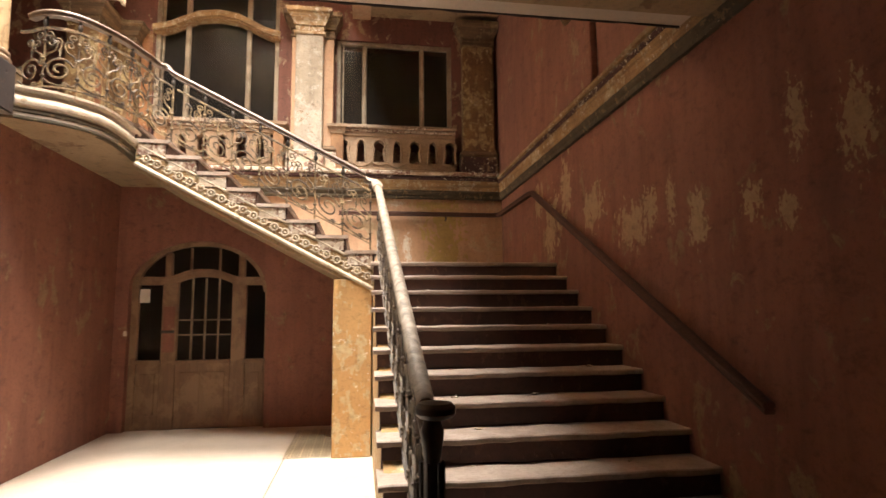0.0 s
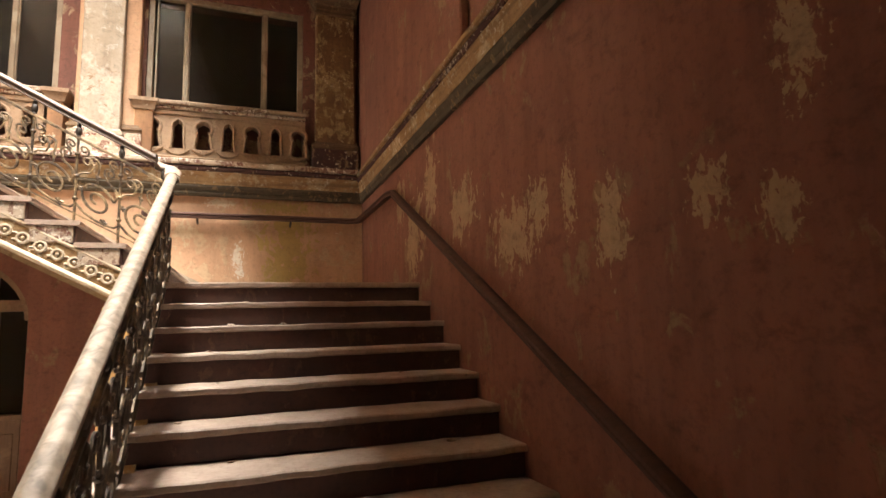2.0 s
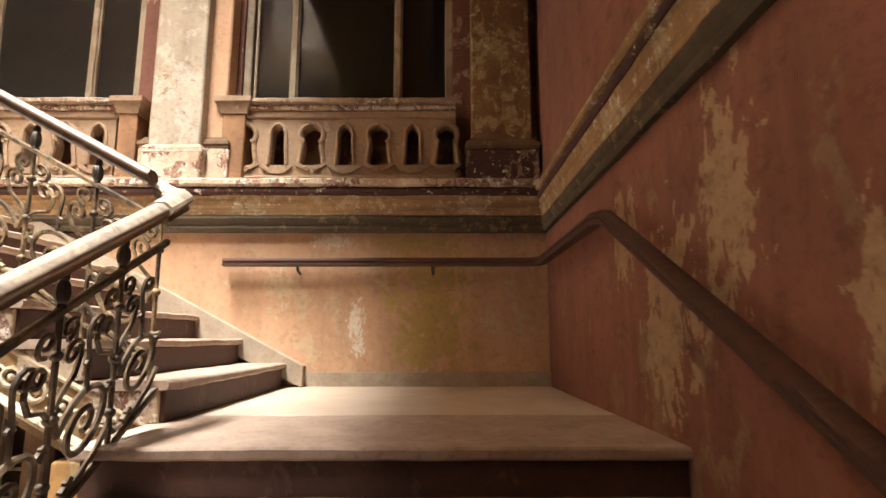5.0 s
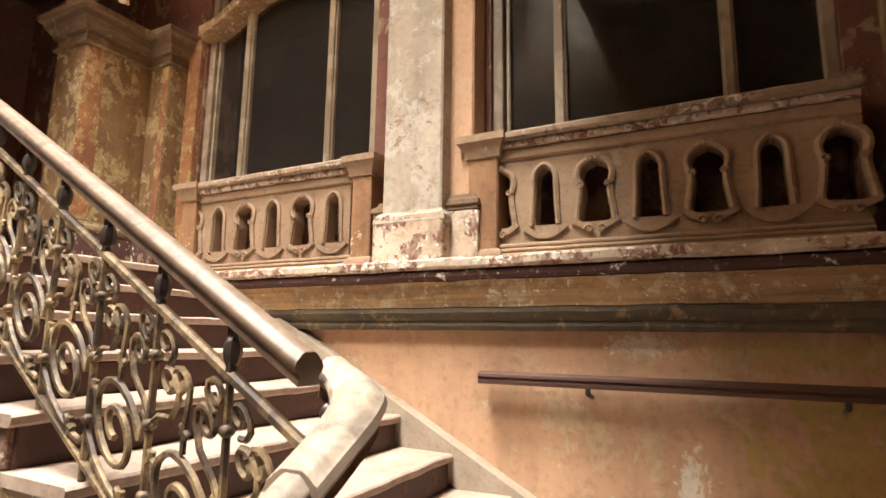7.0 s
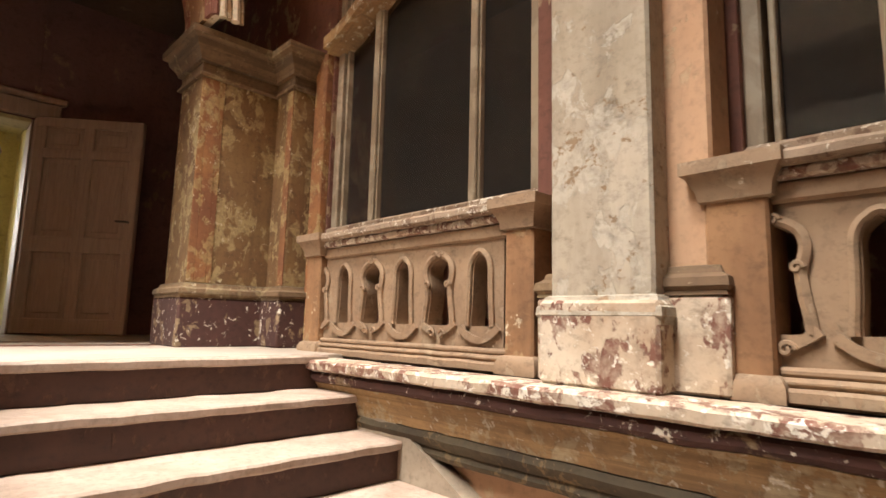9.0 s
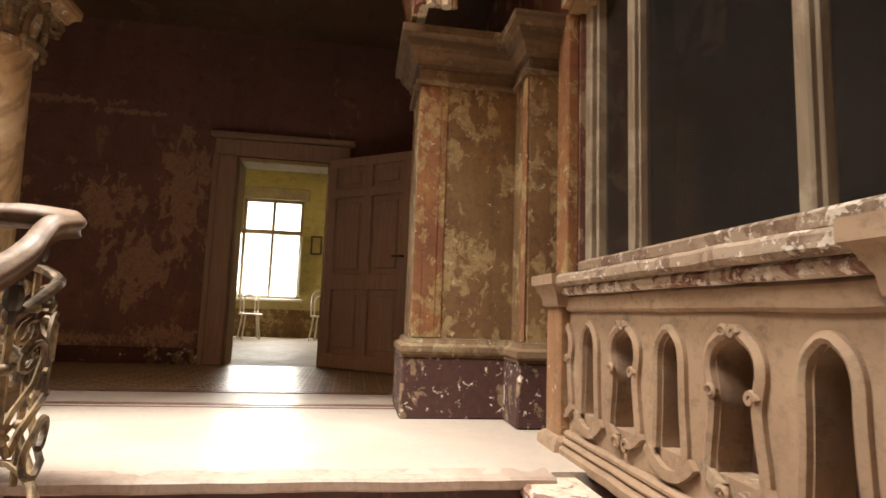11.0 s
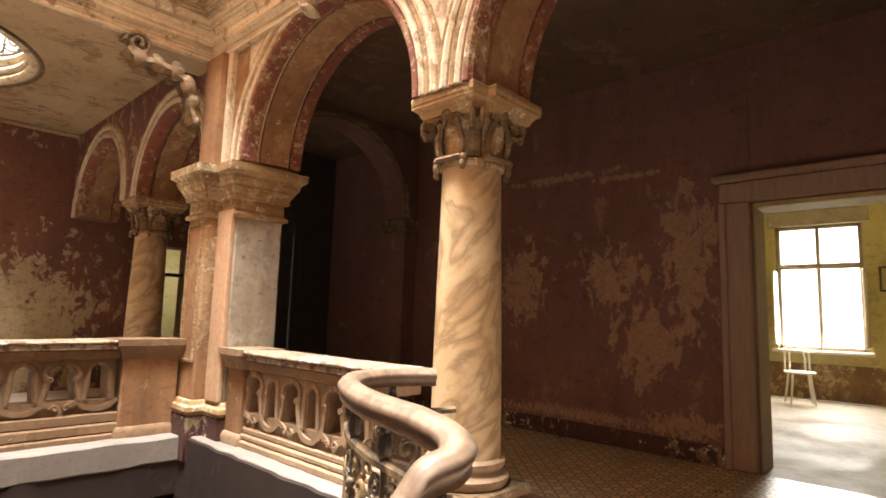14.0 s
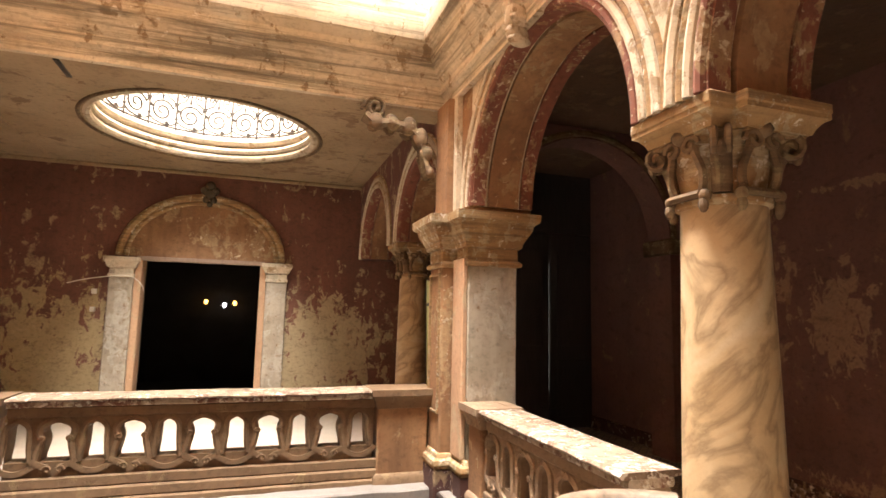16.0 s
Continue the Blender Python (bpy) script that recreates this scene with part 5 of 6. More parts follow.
def railing_panel(f, s0, w, t, H, mt):
    """Scrolls, leaves and post of one panel, w metres wide; H: its height."""
    def P(u, h):
        return f.at(s0 + u * w, h / H)

    g = Geo()
    post = [P(0.0, h) for h in np.linspace(-0.07, 0.80 * H, 8)]
    tube(post, 0.011, g, 6)
    for h in (0.16, 0.40, 0.64):
        q = P(0.0, h * H)
        blob(q.x, q.y, q.z, 0.022, 0.022, 0.018, g, 7)
    part("baluster", g, mt, t)
    g = Geo()
    q = P(0.0, 0.885 * H)
    blob(q.x, q.y, q.z, 0.026, 0.026, 0.045, g, 7)
    blob(q.x, q.y, q.z - 0.05, 0.017, 0.017, 0.03, g, 7)
    blob(q.x, q.y, q.z + 0.05, 0.018, 0.018, 0.025, g, 7)
    part("finial", g, DARKIRON, t, "dark leafy finial")
    k = w
    g = Geo()

    def draw(pts, r=0.0105, gg=None):
        tube([P(a / k, b) for a, b in pts], r, gg or g, 5)

    R = min(0.145, 0.43 * k)
    c = (0.52 * k, 0.235 * H + 0.01)
    draw(spiral(c, R, 0.024, 2.75, -1.7, 30), 0.0115)
    draw([(0.0, 0.36 * H), (0.03 * k, 0.40 * H), (c[0] - R * 0.924, c[1] + R * 0.38)], 0.0115)
    draw([(0.0, 0.10 * H), (0.10 * k, 0.05 * H), (0.32 * k, 0.03 * H), (0.55 * k, 0.035 * H), (0.8 * k, 0.06 * H), (1.0 * k, 0.12 * H)])
    draw([(c[0], c[1] + R), (c[0], 0.52 * H), (c[0] - 0.01, 0.60 * H)] + spiral((c[0] + 0.032, 0.635 * H), 0.045, 0.012, 2.9, -1.1, 10), 0.009)
    part("scroll", g, mt, t, "wrought spiral scroll with traces of gilding")
    g = Geo()
    for sg in (-1, 1):
        draw([(0.0, 0.40 * H), (sg * 0.04, 0.46 * H), (sg * 0.10, 0.50 * H), (sg * 0.125, 0.57 * H)] + spiral((sg * 0.08, 0.60 * H), 0.047, 0.012, -0.4 if sg > 0 else math.pi + 0.4, sg * 1.2, 12), 0.0095)
        draw(spiral((sg * 0.05, 0.715 * H), 0.046, 0.010, -1.57, sg * 1.25, 12), 0.009)
    part("upper_scroll", weld(g), mt, t, "small wrought scrolls beside the baluster")
    for a, b, r in ((0.03, 0.40, 0.036), (0.34, 0.05, 0.036), (0.93, 0.30, 0.030), (0.52, 0.50, 0.024)):
        q = P(a, b * H)
        lg = Geo()
        for m in range(5):
            an = m * 1.257 + 0.5
            e = P(a + 0.8 * r * math.cos(an) / k, b * H + 0.8 * r * math.sin(an))
            tube([q, q.lerp(e, 0.5) + Vector((0, 0, 0.004)), e], 0.32 * r, lg, 5)
        part("leaf", weld(lg), mt, t, "small iron leaf")


def eased(pts, k=5):
    """A smooth line through the points."""
    q = [Vector(p) for p in pts]
    out = []
    for i in range(len(q) - 1):
        a, b, c, d = q[max(0, i - 1)], q[i], q[i + 1], q[min(len(q) - 1, i + 2)]
        for j in range(k):
            u = j / k
            out.append(0.5 * (2 * b + (c - a) * u + (2 * a - 5 * b + 4 * c - d) * u * u + (3 * b - a - 3 * c + d) * u ** 3))
    return out + [q[-1]]


RAILP = [(-0.034, -0.042), (0.034, -0.042), (0.030, -0.030), (0.030, -0.020), (0.040, -0.012), (0.045, 0.0), (0.040, 0.014), (0.034, 0.018), (0.028, 0.026), (0.016, 0.034), (-0.016, 0.034), (-0.028, 0.026), (-0.034, 0.018), (-0.040, 0.014), (-0.045, 0.0), (-0.040, -0.012), (-0.030, -0.020), (-0.030, -0.030)]


def railing(name, low, high, panels, H, label, hand, mt=None, start=0.0, metal=None):
    f = Field(low, high)
    metal = metal or IRON
    t = thing(name, low[0], label, "railing")
    L = f.s[-1]
    n = 40
    for h, prof in ((0.81, [(-0.016, -0.008), (0.016, -0.008), (0.016, 0.010), (0.006, 0.018), (-0.006, 0.018), (-0.016, 0.010)]), (0.0, [(-0.014, -0.007), (0.014, -0.007), (0.014, 0.008), (-0.014, 0.008)])):
        part("rail_bar", sweep(prof, [f.at(L * i / n, h) for i in range(n + 1)]), metal, t, "iron rail bar")
    w = (L - start) / panels
    for i in range(panels):
        railing_panel(f, start + i * w, w, t, H, metal)
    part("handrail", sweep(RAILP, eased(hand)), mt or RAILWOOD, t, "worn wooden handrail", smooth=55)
    return t


lowA, lowB = Vector((0.53, 2.62, 0.20)), Vector((0.415, 6.56, 2.33))
highA, highB = Vector((0.53, 2.62, 1.155)), Vector((0.415, 6.56, 3.10))
# The lower railing's shade is put into its iron colour.
rail1 = railing("stair_railing", [lowA, lowB], [highA, highB], 12, 0.93, "wrought iron stair railing, coloured dark for shade, with worn wooden handrail",
        [highA + Vector((0, 0, 0.02))] + [highA.lerp(highB, i / 12) + Vector((0, 0, 0.02)) for i in range(1, 12)] + [(0.415, 6.50, 3.09)], PALEWOOD, metal=SHADEIRON)
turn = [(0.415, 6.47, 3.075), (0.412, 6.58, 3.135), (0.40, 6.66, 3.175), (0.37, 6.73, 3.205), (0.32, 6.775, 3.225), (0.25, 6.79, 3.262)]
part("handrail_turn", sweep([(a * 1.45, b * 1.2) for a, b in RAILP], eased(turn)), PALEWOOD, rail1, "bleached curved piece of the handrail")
g = lathe([(0.055, GF + 0.17), (0.06, GF + 0.25), (0.042, GF + 0.30), (0.035, GF + 0.40), (0.045, 0.50), (0.05, 0.62), (0.036, 0.70), (0.034, 0.95), (0.05, 1.03), (0.055, 1.08), (0.04, 1.12), (0.04, 1.14)], 0.545, 2.52, 16)
for k in range(6):
    a = k * math.pi / 3
    part("newel_rib", tube([(0.545 + 0.05 * math.cos(a), 2.52 + 0.05 * math.sin(a), z) for z in (0.2, 0.45, 0.7, 0.95)], 0.010, n=5), DARKIRON, rail1)
part("newel", g, DARKIRON, rail1, "dark iron newel post")
part("newel_cap", lathe([(0.04, 1.13), (0.075, 1.14), (0.092, 1.16), (0.092, 1.185), (0.075, 1.205), (0.02, 1.21)], 0.56, 2.52, 20), DARKIRON, rail1, "flat rounded cap")


def nose(x):
    return ZL + RISE2 + slope * (X2 - x)


def line_y(x):
    return 6.69 - 0.086 * (x - 0.1)


ux = np.linspace(0.33, -2.0, 9)
SPIRAL_TOP = [(-2.12, 6.895, 4.605), (-2.19, 6.915, 4.63), (-2.245, 6.895, 4.65), (-2.28, 6.84, 4.66), (-2.30, 6.77, 4.668), (-2.316, 6.71, 4.672)]
railing("stair_railing", [(x, line_y(x), nose(x) + 0.05) for x in ux], [(x, line_y(x), nose(x) + 0.845) for x in ux], 7, 0.80,
        "gilded wrought iron stair railing with a polished wooden handrail",
        [(x, line_y(x), nose(x) + 0.87) for x in np.linspace(0.27, -2.04, 10)] + SPIRAL_TOP)
RC = [(-2.05, 6.87), (-2.17, 6.905), (-2.25, 6.89), (-2.30, 6.80), (-2.33, 6.68), (-2.365, 6.55), (-2.41, 6.40), (-2.47, 6.26), (-2.55, 6.11), (-2.65, 5.97), (-2.77, 5.88), (-2.91, 5.855), (-3.04, 5.89), (-3.15, 5.955), (-3.26, 5.985)]
zlow = [nose(-2.05) + 0.05, 3.76, 3.81] + [ZU + 0.07] * 12
zhigh = [nose(-2.05) + 0.845, 4.585, 4.615, 4.64] + [4.655] * 11
railing("landing_railing", [(*p, z) for p, z in zip(RC, zlow)], [(*p, z) for p, z in zip(RC, zhigh)], 6, 0.80,
        "curved wrought iron railing of the upper landing ending at the column",
        [(-2.302, 6.76, 4.668)] + [(*p, 4.672) for p in RC[4:-1]])

# wall handrail
hr = [(-0.12, 8.56, 3.145), (0.5, 8.56, 3.145), (1.5, 8.56, 3.145), (2.30, 8.56, 3.145), (2.375, 8.53, 3.145), (2.40, 8.45, 3.145), (2.40, 7.5, 3.145), (2.40, 6.95, 3.145), (2.40, 6.75, 3.115)]
hr += [(2.40, y, 3.115 - 0.508 * (6.75 - y)) for y in (6.2, 5.2, 4.2, 3.2, 2.75)]
wr = thing("wall_handrail", (1, 8.6, 3.1), "brown wooden handrail fixed to the walls of the stair", "handrail")
part("rail", sweep([(-0.030, -0.034), (0.030, -0.034), (0.034, -0.014), (0.026, -0.008), (0.026, -0.002), (0.038, 0.006), (0.036, 0.020), (0.020, 0.032), (-0.020, 0.032), (-0.036, 0.020), (-0.038, 0.006), (-0.026, -0.002), (-0.026, -0.008), (-0.034, -0.014)], hr), WALLRAIL, wr)
for x in (0.47, 1.55):
    part("bracket", tube([(x, 8.56, 3.12), (x, 8.57, 3.08), (x, 8.658, 3.06)], 0.012, n=6), DARKIRON, wr)
for y in (6.1, 4.6, 3.2):
    z = 3.115 - 0.508 * (6.75 - y)
    part("bracket", tube([(2.40, y, z - 0.02), (2.42, y, z - 0.06), (2.478, y, z - 0.08)], 0.012, n=6), DARKIRON, wr)


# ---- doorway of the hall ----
# Passage behind the door: its darkness is put into the near-black colour.
structure("wall_behind_door", box(-3.4, -0.9, 9.4, 9.6, GF - 0.1, 3.2), VOID, "passage wall painted near-black for darkness behind the glazed door")
structure("wall_door_side", box(-3.5, -3.3, 8.9, 9.6, GF - 0.1, 3.2), VOID, "passage side painted near-black for darkness")
structure("wall_door_side_2", box(-0.9, -0.7, 9.02, 9.6, GF - 0.1, 3.2), VOID, "passage side painted near-black for darkness")
structure("ceiling_passage", box(-3.5, -0.7, 9.02, 9.6, 3.2, 3.4), VOID, "passage ceiling painted near-black for darkness")
structure("floor_passage", box(-3.4, -0.8, 8.8, 9.6, GF - 0.2, GF - 0.002), VOID, "passage floor painted near-black for darkness")
door = thing("door_1", (DX, 8.82, GF), "closed brown wooden door with arched fanlight and glazed sidelights", "door", kind="structure")
YD = 8.82
g = Geo()
for (a, za), (b, zb) in zip(arc[:-1], arc[1:]):
    k = 0.93
    prism([(a, za), (b, zb), (DX + (b - DX) * k, DZ + (zb - DZ) * k - 0.01), (DX + (a - DX) * k, DZ + (za - DZ) * k - 0.01)][::-1], "y", YD - 0.06, YD + 0.05, g)
part("arch_frame", weld(g), DOORWOOD, door)
for a, b in ((-3.12, -3.02), (-2.69, -2.47), (-1.70, -1.49), (-1.22, -1.18)):
    part("post", box(a, b, YD - 0.05, YD + 0.05, GF, 2.10, 0.01), DOORWOOD, door)
for a in (-2.62, -1.57):
    gm = box(a - 0.05, a + 0.05, YD - 0.05, YD + 0.04, 2.12, 2.52, 0.01)
    box(a - 0.035, a + 0.035, YD - 0.065, YD - 0.05, 2.15, 2.48, 0.01, gm)
    part("fanlight_post", gm, DOORWOOD, door)
for a, top in ((-2.31, 2.60), (-1.90, 2.60)):
    part("fanlight_bar", box(a - 0.015, a + 0.015, YD - 0.02, YD + 0.02, 2.15, top, 0.004), DOORWOOD, door)
head = [(-3.12, 2.09), (-2.62, 2.09), (-2.50, 2.12), (-2.35, 2.18), (-2.20, 2.21), (-2.0, 2.21), (-1.85, 2.18), (-1.70, 2.12), (-1.58, 2.09), (-1.18, 2.09)]
g = Geo()
for (a, za), (b, zb) in zip(head[:-1], head[1:]):
    prism([(a, za - 0.05), (b, zb - 0.05), (b, zb + 0.06), (a, za + 0.06)], "y", YD - 0.08, YD + 0.05, g)
    prism([(a, za + 0.02), (b, zb + 0.02), (b, zb + 0.07), (a, za + 0.07)], "y", YD - 0.11, YD - 0.08, g)
part("transom", weld(g), DOORWOOD, door, "curved door transom")
part("pane", box(-3.10, -1.2, YD + 0.02, YD + 0.026, 0.90, 2.60, 0.001), GLASS, door, smooth=0)
for a, b in ((-3.02, -2.69), (-1.49, -1.22)):
    part("lower_panel", box(a, b, YD - 0.03, YD + 0.03, GF, 0.90, 0.01), DOORWOOD, door)
    part("panel_field", box(a + 0.06, b - 0.06, YD - 0.045, YD - 0.028, 0.15, 0.74, 0.012), DOORWOOD, door)
    part("ledge", box(a - 0.02, b + 0.02, YD - 0.07, YD + 0.02, 0.88, 0.94, 0.01), DOORWOOD, door)
g = box(-2.47, -1.70, YD - 0.04, YD + 0.04, GF + 0.01, 0.92, 0.008)
leaf = part("door_leaf", g, DOORWOOD, door)
for a, b in ((-2.40, -2.12), (-2.06, -1.77)):
    part("panel_field", box(a, b, YD - 0.058, YD - 0.038, 0.16, 0.76, 0.016), DOORWOOD, leaf)
part("ledge", box(-2.47, -1.70, YD - 0.075, YD, 0.88, 0.935, 0.01), DOORWOOD, leaf)
for x in (-2.275, -2.085, -1.895):
    part("glazing_bar", box(x - 0.011, x + 0.011, YD - 0.03, YD + 0.018, 0.93, 2.14, 0.003), SASH, leaf)
for z in (1.30, 1.52):
    part("glazing_bar", box(-2.47, -1.70, YD - 0.028, YD + 0.016, z - 0.010, z + 0.010, 0.003), SASH, leaf)
part("lock_plate", box(-2.66, -2.50, YD - 0.058, YD - 0.048, 1.05, 1.72, 0.003), RED, door, "reddish stain of an old door plate")
part("bolt", box(-2.70, -2.50, YD - 0.075, YD - 0.055, 1.33, 1.37, 0.006), DARKIRON, door)
note = box(-3.0, -2.86, YD - 0.062, YD - 0.056, 1.78, 1.98, 0.002)
tagged(part("paper_notice", note, WHITEWOOD, None), "small pale paper notice stuck on the door glass", "notice")
tagged(part("wall_switch", box(-3.16, -3.11, 8.645, 8.662, 1.30, 1.37, 0.006), WHITEWOOD, None), "small white switch beside the hall door", "switch")
structure("floor_mosaic_hall", box(-0.66, -0.11, 6.8, 8.4, GF, GF + 0.004, 0.001), MOSAIC, "strip of patterned mosaic beside the pier")
structure("trim_floor_joint", box(-0.645, -0.635, 0.5, 6.8, GF, GF + 0.003, 0.001), BAND, "dark joint in the stone floor")

# ---- corridor door and the room behind it ----
arch = thing("door_2", (XW, 7.03, ZU), "tall panelled corridor door standing open to a bright room", "door", kind="structure")
for y0, y1 in ((6.32, 6.55), (7.47, 7.68)):
    gm = box(XW - 0.001, XW + 0.05, y0, y1, ZU + 0.004, 5.93, 0.012)
    inner = (y1 - 0.07, y1) if y0 < 7 else (y0, y0 + 0.07)
    box(XW + 0.05, XW + 0.075, y0 if y0 < 7 else y1 - 0.06, (y0 + 0.06) if y0 < 7 else y1, ZU + 0.004, 5.93, 0.01, gm)
    part("jamb", gm, DARKDOOR, arch)
gm = box(XW, XW + 0.05, 6.32, 7.68, 5.93, 6.10, 0.012)
box(XW, XW + 0.10, 6.28, 7.72, 6.10, 6.16, 0.015, gm)
part("lintel", gm, DARKDOOR, arch)
for y0, y1 in ((6.55, 6.57), (7.45, 7.47)):
    part("reveal", box(XW - 0.31, XW, y0, y1, ZU, 5.92, 0.006), DARKDOOR, arch)
part("reveal", box(XW - 0.31, XW, 6.57, 7.45, 5.88, 5.92, 0.006), YELLOW, arch)
hx, hy = XW + 0.06, 7.50
lx, ly = 0.60, 0.80
ll = math.hypot(lx, ly)
ex, ey = Vector((lx / ll, ly / ll, 0)), Vector((ly / ll, -lx / ll, 0))


def on_leaf(a0, a1, d0, d1, z0, z1, c=0.008):
    gg = box(a0, a1, d0, d1, z0, z1, c)
    gg.v = [tuple(Vector((hx, hy, 0)) + ex * p[0] + ey * p[1] + Vector((0, 0, p[2]))) for p in gg.v]
    return gg


lf = part("door_leaf", on_leaf(0.0, ll, -0.02, 0.02, ZU + 0.012, 5.93), DARKDOOR, arch)
for a0, a1 in ((0.0, 0.11), (0.445, 0.555), (ll - 0.11, ll)):
    part("stile", on_leaf(a0, a1, 0.02, 0.052, ZU + 0.012, 5.93, 0.010), DARKDOOR, lf)
for z0, z1 in ((ZU + 0.012, ZU + 0.16), (4.60, 4.76), (5.52, 5.62), (5.83, 5.93)):
    part("rail", on_leaf(0.0, ll, 0.021, 0.054, z0, z1, 0.010), DARKDOOR, lf)
for a0, a1 in ((0.15, 0.405), (0.595, ll - 0.15)):
    for z0, z1 in ((ZU + 0.21, 4.55), (4.81, 5.47), (5.66, 5.79)):
        part("panel_field", on_leaf(a0, a1, 0.018, 0.036, z0, z1, 0.014), DARKDOOR, lf)
part("handle", tube([hx * 1.0 * Vector((1, 0, 0)) + Vector((0, hy, 4.92)) + ex * 0.94 + ey * 0.03, Vector((hx, hy, 4.92)) + ex * 0.94 + ey * 0.09, Vector((hx, hy, 4.92)) + ex * 0.84 + ey * 0.09], 0.011), DARKIRON, lf)

w3 = thing("window_3", (XE, 6.1, WZ0), "bright casement window of the room with white glazing bars", "window", kind="structure")
for y0, y1, z0, z1 in ((WY0, WY0 + 0.06, WZ0, WZ1), (WY1 - 0.06, WY1, WZ0, WZ1), (WY0, WY1, WZ0, WZ0 + 0.06), (WY0, WY1, WZ1 - 0.05, WZ1)):
    part("window_frame", box(XE - 0.14, XE - 0.06, y0, y1, z0, z1, 0.008), SASH, w3)
part("transom", box(XE - 0.15, XE - 0.04, WY0, WY1, 5.88, 5.96, 0.008), SASH, w3)
part("mullion", box(XE - 0.145, XE - 0.045, 6.065, 6.115, WZ0, WZ1, 0.008), SASH, w3)
part("window_sill", box(XE - 0.05, XE + 0.10, WY0 - 0.08, WY1 + 0.08, WZ0 - 0.05, WZ0 + 0.005, 0.01), WHITEWOOD, w3)
part("window_head", box(XE - 0.02, XE + 0.03, WY0 - 0.1, WY1 + 0.1, WZ1, WZ1 + 0.24, 0.01), GREY, w3, "stained blind box above the window")
for y0, dy in ((WY0, -0.10), (WY1, 0.10)):
    gm = box(XE, XE + 0.26, min(y0, y0 + 0.03), max(y0, y0 + 0.03), WZ0 + 0.08, 5.84, 0.006)
    part("open_casement", gm, WHITEWOOD, w3, "casement folded into the room")
structure("baseboard_room", box(XE, XE + 0.02, 3.4, 7.9, ZU, ZU + 0.55, 0.004), OLIVE, "grimy stained lower wall below the window")


def chair(x, y, turn):
    c = thing("bentwood_chair", (0, 0, 0), "white bentwood chair standing in the yellow room", "chair", "chairs in the room")
    part("seat", lathe([(0.19, 0.435), (0.205, 0.445), (0.205, 0.462), (0.19, 0.47), (0.02, 0.466)], 0, 0, 20), WHITEWOOD, c)
    for a, b in ((-0.15, -0.14), (0.15, -0.14), (-0.13, 0.15), (0.13, 0.15)):
        part("leg", tube([(a * 0.85, b * 0.85, 0.44), (a, b, 0.22), (a * 1.2, b * 1.2, 0.0)], 0.014, n=8), WHITEWOOD, c)
    for r, h in ((0.16, 0.92), (0.10, 0.82)):
        pts = [(-r, -0.17, 0.45), (-r, -0.19, 0.65), (-r * 0.9, -0.21, h - 0.1), (-r * 0.5, -0.22, h - 0.02), (0, -0.22, h), (r * 0.5, -0.22, h - 0.02), (r * 0.9, -0.21, h - 0.1), (r, -0.19, 0.65), (r, -0.17, 0.45)]
        part("back_hoop", tube(pts, 0.013, n=8), WHITEWOOD, c)
    c.matrix_world = pose(x, y, ZU, 0, 0, turn)
    return c


c1 = chair(-11.0, 5.93, -70)
copy_thing(c1, pose(-10.8, 7.22, ZU, 0, 0, 80))
fr = thing("empty_wall_frame", (XE, 6.97, 5.7), "thin dark empty frame hanging on the yellow wall", "frame")
for y0, y1, z0, z1 in ((6.86, 6.89, 5.50, 5.88), (7.05, 7.08, 5.50, 5.88), (6.89, 7.05, 5.50, 5.53), (6.89, 7.05, 5.85, 5.88)):
    part("frame_bar", box(XE + 0.002, XE + 0.03, y0, y1, z0, z1, 0.004), BLACKDOOR, fr)

d5 = thing("door_4", (-4.15, -1.2, ZU), "narrow grey-green glazed door ajar at the corridor's end", "door", kind="structure")
part("door_leaf", box(-4.30, -4.155, -1.30, -1.26, ZU + 0.01, 5.84, 0.006), SASH, d5)
part("jamb", box(-4.155, -4.10, -1.04, -0.97, ZU, 5.90, 0.006), SASH, d5)
part("jamb", box(-4.90, -4.845, -1.04, -0.97, ZU, 5.90, 0.006), SASH, d5)
part("transom", box(-4.845, -4.155, -1.20, -1.14, 5.42, 5.47, 0.006), BLACKDOOR, d5)

# near-black partition across the corridor, with a slit of daylight between its leaves
d3 = thing("door_3", (-5.5, 0.9, ZU), "near-black double door across the corridor with a slit of daylight", "door", kind="structure")
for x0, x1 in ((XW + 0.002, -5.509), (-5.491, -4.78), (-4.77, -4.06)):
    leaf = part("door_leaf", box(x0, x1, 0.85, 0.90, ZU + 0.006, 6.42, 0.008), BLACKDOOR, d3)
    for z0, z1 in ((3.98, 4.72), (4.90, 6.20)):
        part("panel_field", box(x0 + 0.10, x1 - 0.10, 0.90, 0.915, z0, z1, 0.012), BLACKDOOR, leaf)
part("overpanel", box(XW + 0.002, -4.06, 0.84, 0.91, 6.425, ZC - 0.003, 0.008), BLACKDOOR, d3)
part("daylight_slit", box(-5.507, -5.493, 0.862, 0.868, 4.32, 6.0, 0.001), glow("slit_daylight", (1.0, 0.95, 0.9), 0.5), d3)

